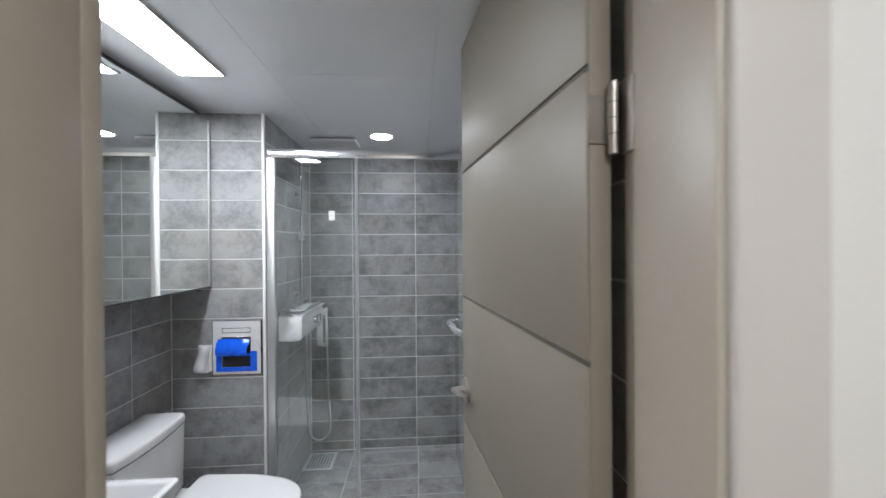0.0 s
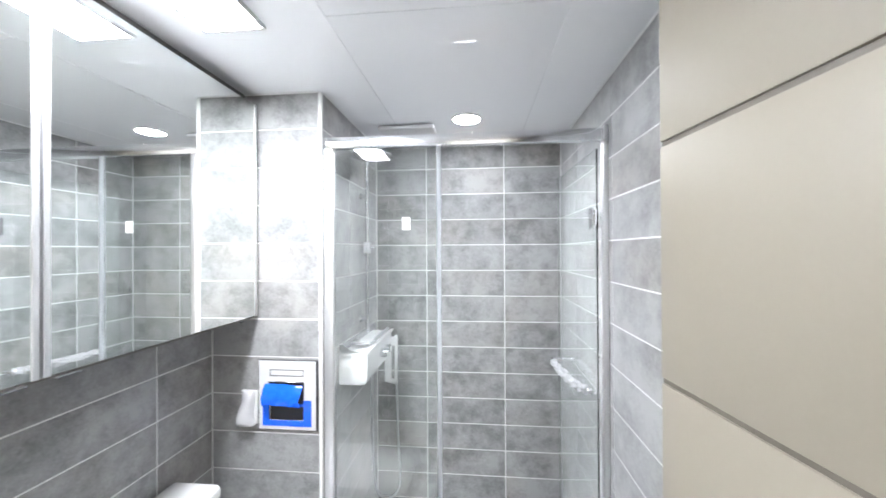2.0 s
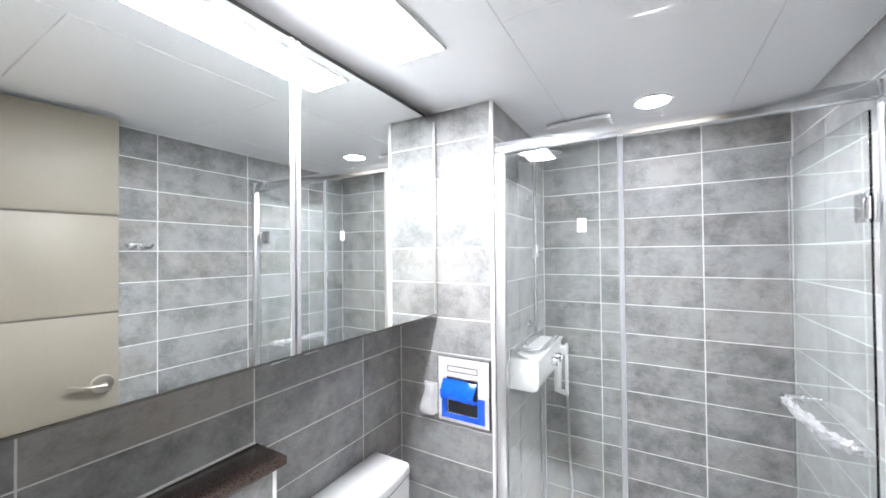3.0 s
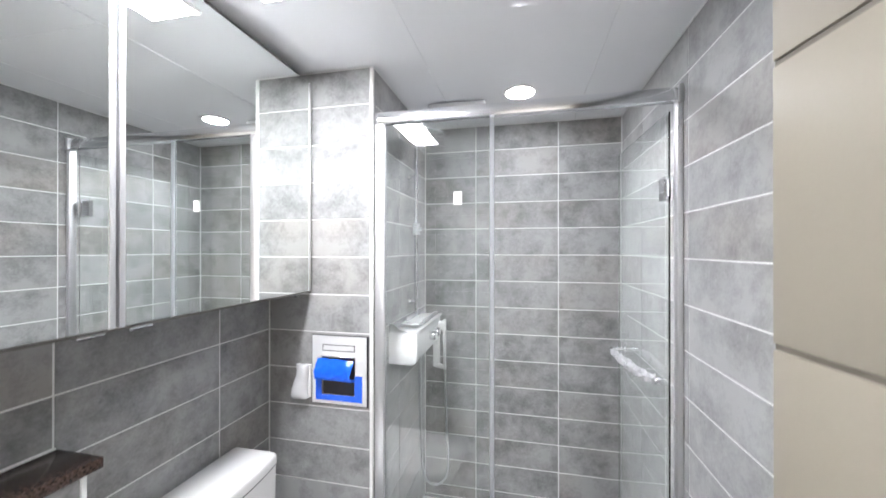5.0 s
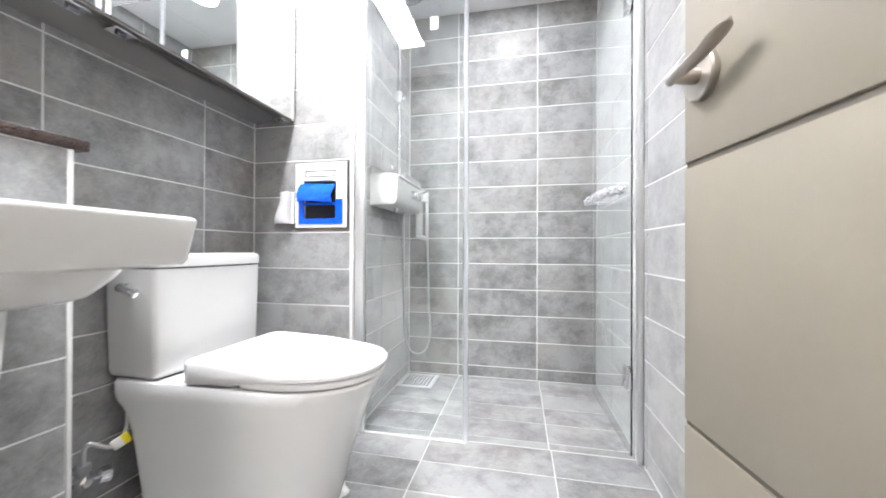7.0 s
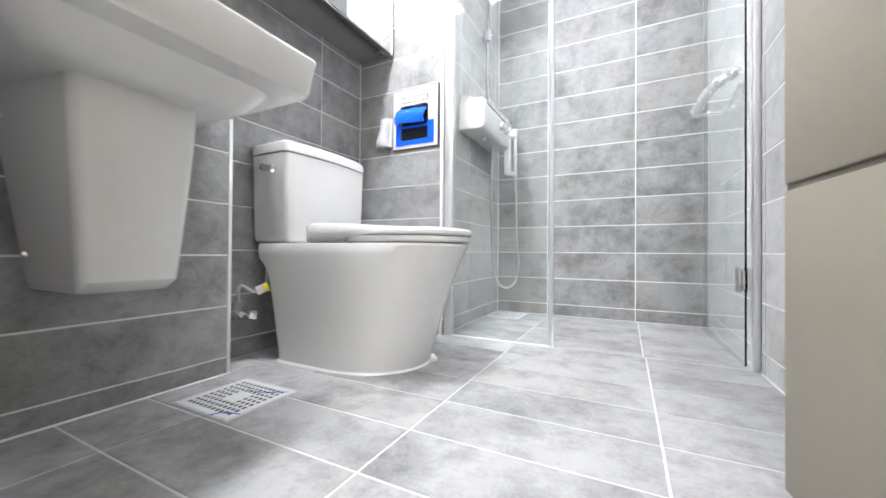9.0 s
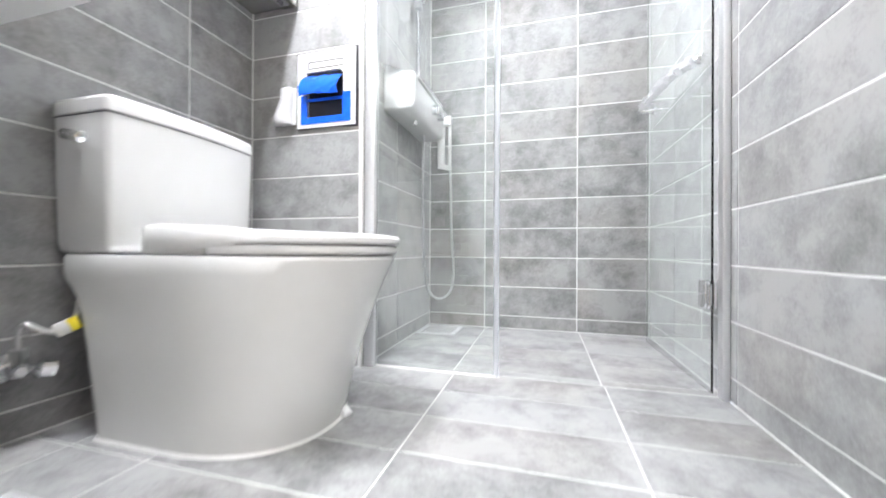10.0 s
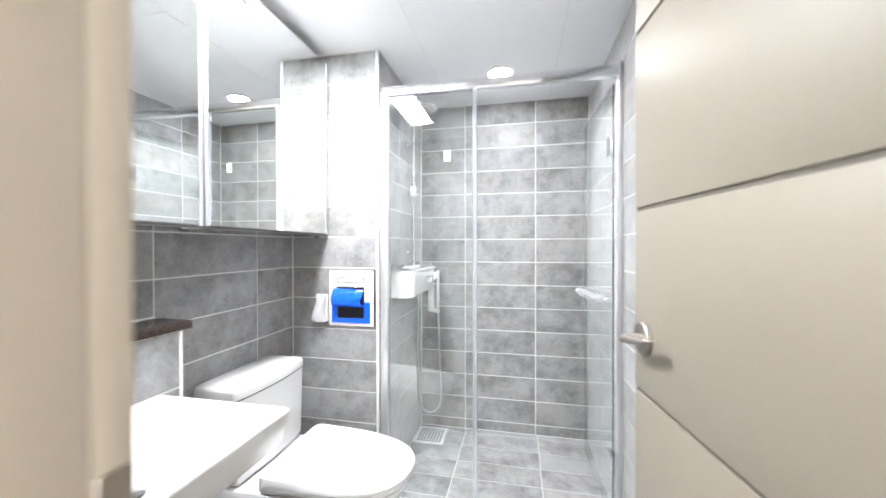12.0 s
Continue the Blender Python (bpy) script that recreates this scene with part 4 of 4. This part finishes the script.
part("rod", tube([(-0.72, 2.45, 1.12), (-0.72, 2.45, 2.02)], 0.0085, 16), CHROME, bar)
for z in (1.845, 1.20):
    bk = part("bracket", tube([(SX, 2.45, z), (-0.72, 2.45, z)], [0.010, 0.008], 16), CHROME, bar)
    part("rosette", tube([(SX, 2.45, z), (SX + 0.006, 2.45, z)], [0.018, 0.016], 20), CHROME, bk)
sl = part("slider", box(-0.735, -0.703, 2.433, 2.467, 1.545, 1.605, 0.004), STEEL, bar, "grey slider holder")
part("slider_knob", tube([(-0.703, 2.45, 1.575), (-0.688, 2.45, 1.575)], [0.012, 0.010], 16), CHROME, sl)
rain = thing("rain_shower_head", (-0.635, 2.27, 2.0), "flat round chrome overhead rain shower head", "shower head")
part("arm", tube(curve_points([(-0.72, 2.45, 2.018), (-0.718, 2.447, 2.06), (-0.70, 2.41, 2.075), (-0.655, 2.31, 2.075), (-0.638, 2.276, 2.068), (-0.635, 2.27, 2.02)], 5), 0.0085, 14), CHROME, rain)
ring = lambda r, z: [Vector((-0.635 + r * math.cos(2 * math.pi * k / 48), 2.27 + r * math.sin(2 * math.pi * k / 48), z)) for k in range(48)]
part("plate", loft([ring(0.094, 2.001), ring(0.1, 2.004), ring(0.1, 2.009), ring(0.096, 2.012), ring(0.03, 2.018)]), CHROME, rain, "thin round spray plate")

# ---------------------------------------------------------------- robe hook on the long wall
hook = thing("robe_hook", (RIGHT, 1.39, 1.61), "chrome double robe hook on the tiled wall", "hook")
part("plate", box(RIGHT - 0.008, RIGHT - 0.0005, 1.36, 1.42, 1.595, 1.63, 0.003), CHROME, hook)
for y in (1.335, 1.445):
    part("prong", tube(curve_points([(RIGHT - 0.006, 1.39 + (y - 1.39) * 0.3, 1.612), (RIGHT - 0.03, 1.39 + (y - 1.39) * 0.8, 1.608), (RIGHT - 0.038, y, 1.625)], 4), 0.006, 12), CHROME, hook)


# ---------------------------------------------------------------- floor drains
def floor_drain(x0, x1, y0, y1, label, nx, ny, solid_middle=True):
    d = thing("floor_drain", ((x0 + x1) / 2, (y0 + y1) / 2, 0), label, "floor drain", "floor drains")
    # flat plate on the floor; the well's darkness is only its colour
    part("sump", box(x0 + 0.006, x1 - 0.006, y0 + 0.006, y1 - 0.006, 0.0005, 0.0016), WELL_SHADE, d, "black plate for the shade under the grate")
    b = bmesh.new()
    m = 0.014

    def lines(a0, a1, n):
        pitch = (a1 - a0 - 2 * m) / n
        out = [a0]
        for k in range(n):
            out += [a0 + m + pitch * (k + 0.17), a0 + m + pitch * (k + 0.83)]
        return out + [a1]

    xs, ys = lines(x0, x1, nx), lines(y0, y1, ny)
    top = [[b.verts.new((x, y, 0.0036)) for x in xs] for y in ys]
    low = [[b.verts.new((x, y, 0.0026)) for x in xs] for y in ys]
    mid = ((nx - 1) // 2, (ny - 1) // 2)
    open_cell = lambda i, j: 0 <= i < len(xs) - 1 and 0 <= j < len(ys) - 1 and i % 2 == 1 and j % 2 == 1 and not (solid_middle and abs(i // 2 - mid[0]) <= 1 and abs(j // 2 - mid[1]) <= 1)
    for j in range(len(ys) - 1):
        for i in range(len(xs) - 1):
            if open_cell(i, j):
                for (a, b2) in (((i, j), (i + 1, j)), ((i + 1, j), (i + 1, j + 1)), ((i + 1, j + 1), (i, j + 1)), ((i, j + 1), (i, j))):
                    b.faces.new((top[a[1]][a[0]], top[b2[1]][b2[0]], low[b2[1]][b2[0]], low[a[1]][a[0]]))
            else:
                b.faces.new((top[j][i], top[j][i + 1], top[j + 1][i + 1], top[j + 1][i]))
    loop = [(i, 0) for i in range(len(xs))] + [(len(xs) - 1, j) for j in range(1, len(ys))] + [(i, len(ys) - 1) for i in range(len(xs) - 2, -1, -1)] + [(0, j) for j in range(len(ys) - 2, 0, -1)]
    for a, c in zip(loop, loop[1:] + loop[:1]):
        b.faces.new((top[a[1]][a[0]], low[a[1]][a[0]], low[c[1]][c[0]], top[c[1]][c[0]]))
    part("grate", b, GRATE, d, "perforated pale plate", 0.3)
    rim = box(x0 - 0.005, x0 - 0.002, y0 - 0.005, y1 + 0.005, 0.0, 0.0034)
    box(x1 + 0.002, x1 + 0.005, y0 - 0.005, y1 + 0.005, 0.0, 0.0034, bm=rim)
    box(x0 - 0.002, x1 + 0.002, y0 - 0.005, y0 - 0.002, 0.0, 0.0034, bm=rim)
    box(x0 - 0.002, x1 + 0.002, y1 + 0.002, y1 + 0.005, 0.0, 0.0034, bm=rim)
    part("rim", rim, GRATE, d)
    return d


basin_drain = floor_drain(-0.995, -0.799, 1.032, 1.216, "square pale perforated floor drain by the basin wall", 11, 9)
part("film_shred", tube(curve_points([(-0.852, 1.028, 0.0045), (-0.842, 1.046, 0.0045), (-0.822, 1.056, 0.0045), (-0.797, 1.062, 0.0045)], 5), 0.0009, 6), BLUE, basin_drain, "torn edge of blue film")
part("film_shred", tube(curve_points([(-0.918, 1.168, 0.0045), (-0.888, 1.163, 0.0045), (-0.85, 1.176, 0.0045), (-0.806, 1.203, 0.0045)], 5), 0.0007, 6), BLUE, basin_drain, "torn edge of blue film")
floor_drain(-0.748, -0.562, 2.527, 2.722, "square pale perforated floor drain in the shower corner", 8, 8, False)

# ---------------------------------------------------------------- tiles
tile_meshes = {}


def tile_mesh(w, h, mat):
    key = (round(w, 4), round(h, 4), mat.name)
    if key not in tile_meshes:
        c, t = 0.0012, 0.007
        v = [(sx * w / 2, sy * h / 2, z) for z in (0, t - c) for sx, sy in ((-1, -1), (1, -1), (1, 1), (-1, 1))]
        v += [(sx * (w / 2 - c), sy * (h / 2 - c), t) for sx, sy in ((-1, -1), (1, -1), (1, 1), (-1, 1))]
        f = [(8, 9, 10, 11)]
        for a in (0, 4):
            f += [(a + i, a + (i + 1) % 4, a + 4 + (i + 1) % 4, a + 4 + i) for i in range(4)]
        me = bpy.data.meshes.new("tile")
        me.from_pydata(v, [], f)
        me.materials.append(mat)
        tile_meshes[key] = me
    return tile_meshes[key]


tile_rng = random.Random(11)


def lay(parent, m, us, vs, mat, gap=0.0039):
    """Tiles between the joints us and vs of a face whose plane, outward normal z, is m."""
    for u0, u1 in zip(us, us[1:]):
        for v0, v1 in zip(vs, vs[1:]):
            w, h = u1 - u0 - gap, v1 - v0 - gap
            if w < 0.012 or h < 0.012:
                continue
            ob = new("tile", tile_mesh(w, h, mat))
            ob.parent = parent
            j = tile_rng.uniform(-0.0003, 0.0003)
            ob.matrix_basis = m @ Matrix.Translation(((u0 + u1) / 2, (v0 + v1) / 2, -0.007 + j)) @ pose(0, 0, 0, tile_rng.uniform(-0.05, 0.05), tile_rng.uniform(-0.03, 0.03), 0)


def face(origin, u, v):
    """The pose of a face with its axes u and v at origin."""
    u, v = Vector(u), Vector(v)
    w = u.cross(v)
    return Matrix((( *[u.x, v.x, w.x], origin[0]), (*[u.y, v.y, w.y], origin[1]), (*[u.z, v.z, w.z], origin[2]), (0, 0, 0, 1)))


lay(wall_back, face((0, BACK, 0), (1, 0, 0), (0, 0, 1)), [STUB_X, -0.448, 0.016, RIGHT], ROWS_Z, WALL_TILE)
lay(wall_stub, face((0, STUB_Y, 0), (1, 0, 0), (0, 0, 1)), [LEFT, STUB_X - 0.01], ROWS_Z, WALL_TILE)
lay(wall_stub, face((STUB_X, 0, 0), (0, 1, 0), (0, 0, 1)), [STUB_Y + 0.012, 2.296, BACK], ROWS_Z, WALL_TILE)
lay(wall_left, face((LEFT, 0, 0), (0, 1, 0), (0, 0, 1)), [FRONT, 0.787, 1.252], [PONY_TOP + 0.03] + [z for z in ROWS_Z if z > 1.05], WALL_TILE)
lay(wall_left, face((LEFT, 0, 0), (0, 1, 0), (0, 0, 1)), [1.252, 1.718, STUB_Y], ROWS_Z, WALL_TILE)
lay(wall_right, face((RIGHT, 0, 0), (0, -1, 0), (0, 0, 1)), [-BACK, -2.421, -1.956, -1.478, -1.013, -0.548, -FRONT], ROWS_Z, WALL_TILE)
PZ = [0.0] + [z - 0.015 for z in ROWS_Z[1:] if z < 0.97] + [PONY_TOP]
lay(wall_pony, face((PONY_X, 0, 0), (0, 1, 0), (0, 0, 1)), [FRONT, 0.771, PONY_Y - 0.007], PZ, WALL_TILE)
lay(wall_pony, face((0, PONY_Y, 0), (-1, 0, 0), (0, 0, 1)), [-PONY_X + 0.007, -LEFT], PZ, WALL_TILE)
lay(wall_front, face((0, FRONT, 0), (-1, 0, 0), (0, 0, 1)), [-DOOR_L + 0.045, 0.87, -PONY_X, -LEFT], ROWS_Z, WALL_TILE)
FY = [FRONT + 0.01, 0.686] + [2.018 - 0.1662 * k for k in range(7, -1, -1)]
SY = [2.021] + [2.068 + 0.16 * k for k in range(5)] + [BACK]
lay(floor, face((0, 0, 0), (1, 0, 0), (0, 1, 0)), [PONY_X, -0.885, -0.430, 0.034, RIGHT], FY, FLOOR_TILE)
lay(floor, face((0, 0, 0), (1, 0, 0), (0, 1, 0)), [LEFT, PONY_X], [PONY_Y] + [y for y in FY if y > 1.3], FLOOR_TILE)
lay(floor, face((0, 0, 0), (1, 0, 0), (0, 1, 0)), [STUB_X, -0.440, 0.027, RIGHT], SY, FLOOR_TILE)
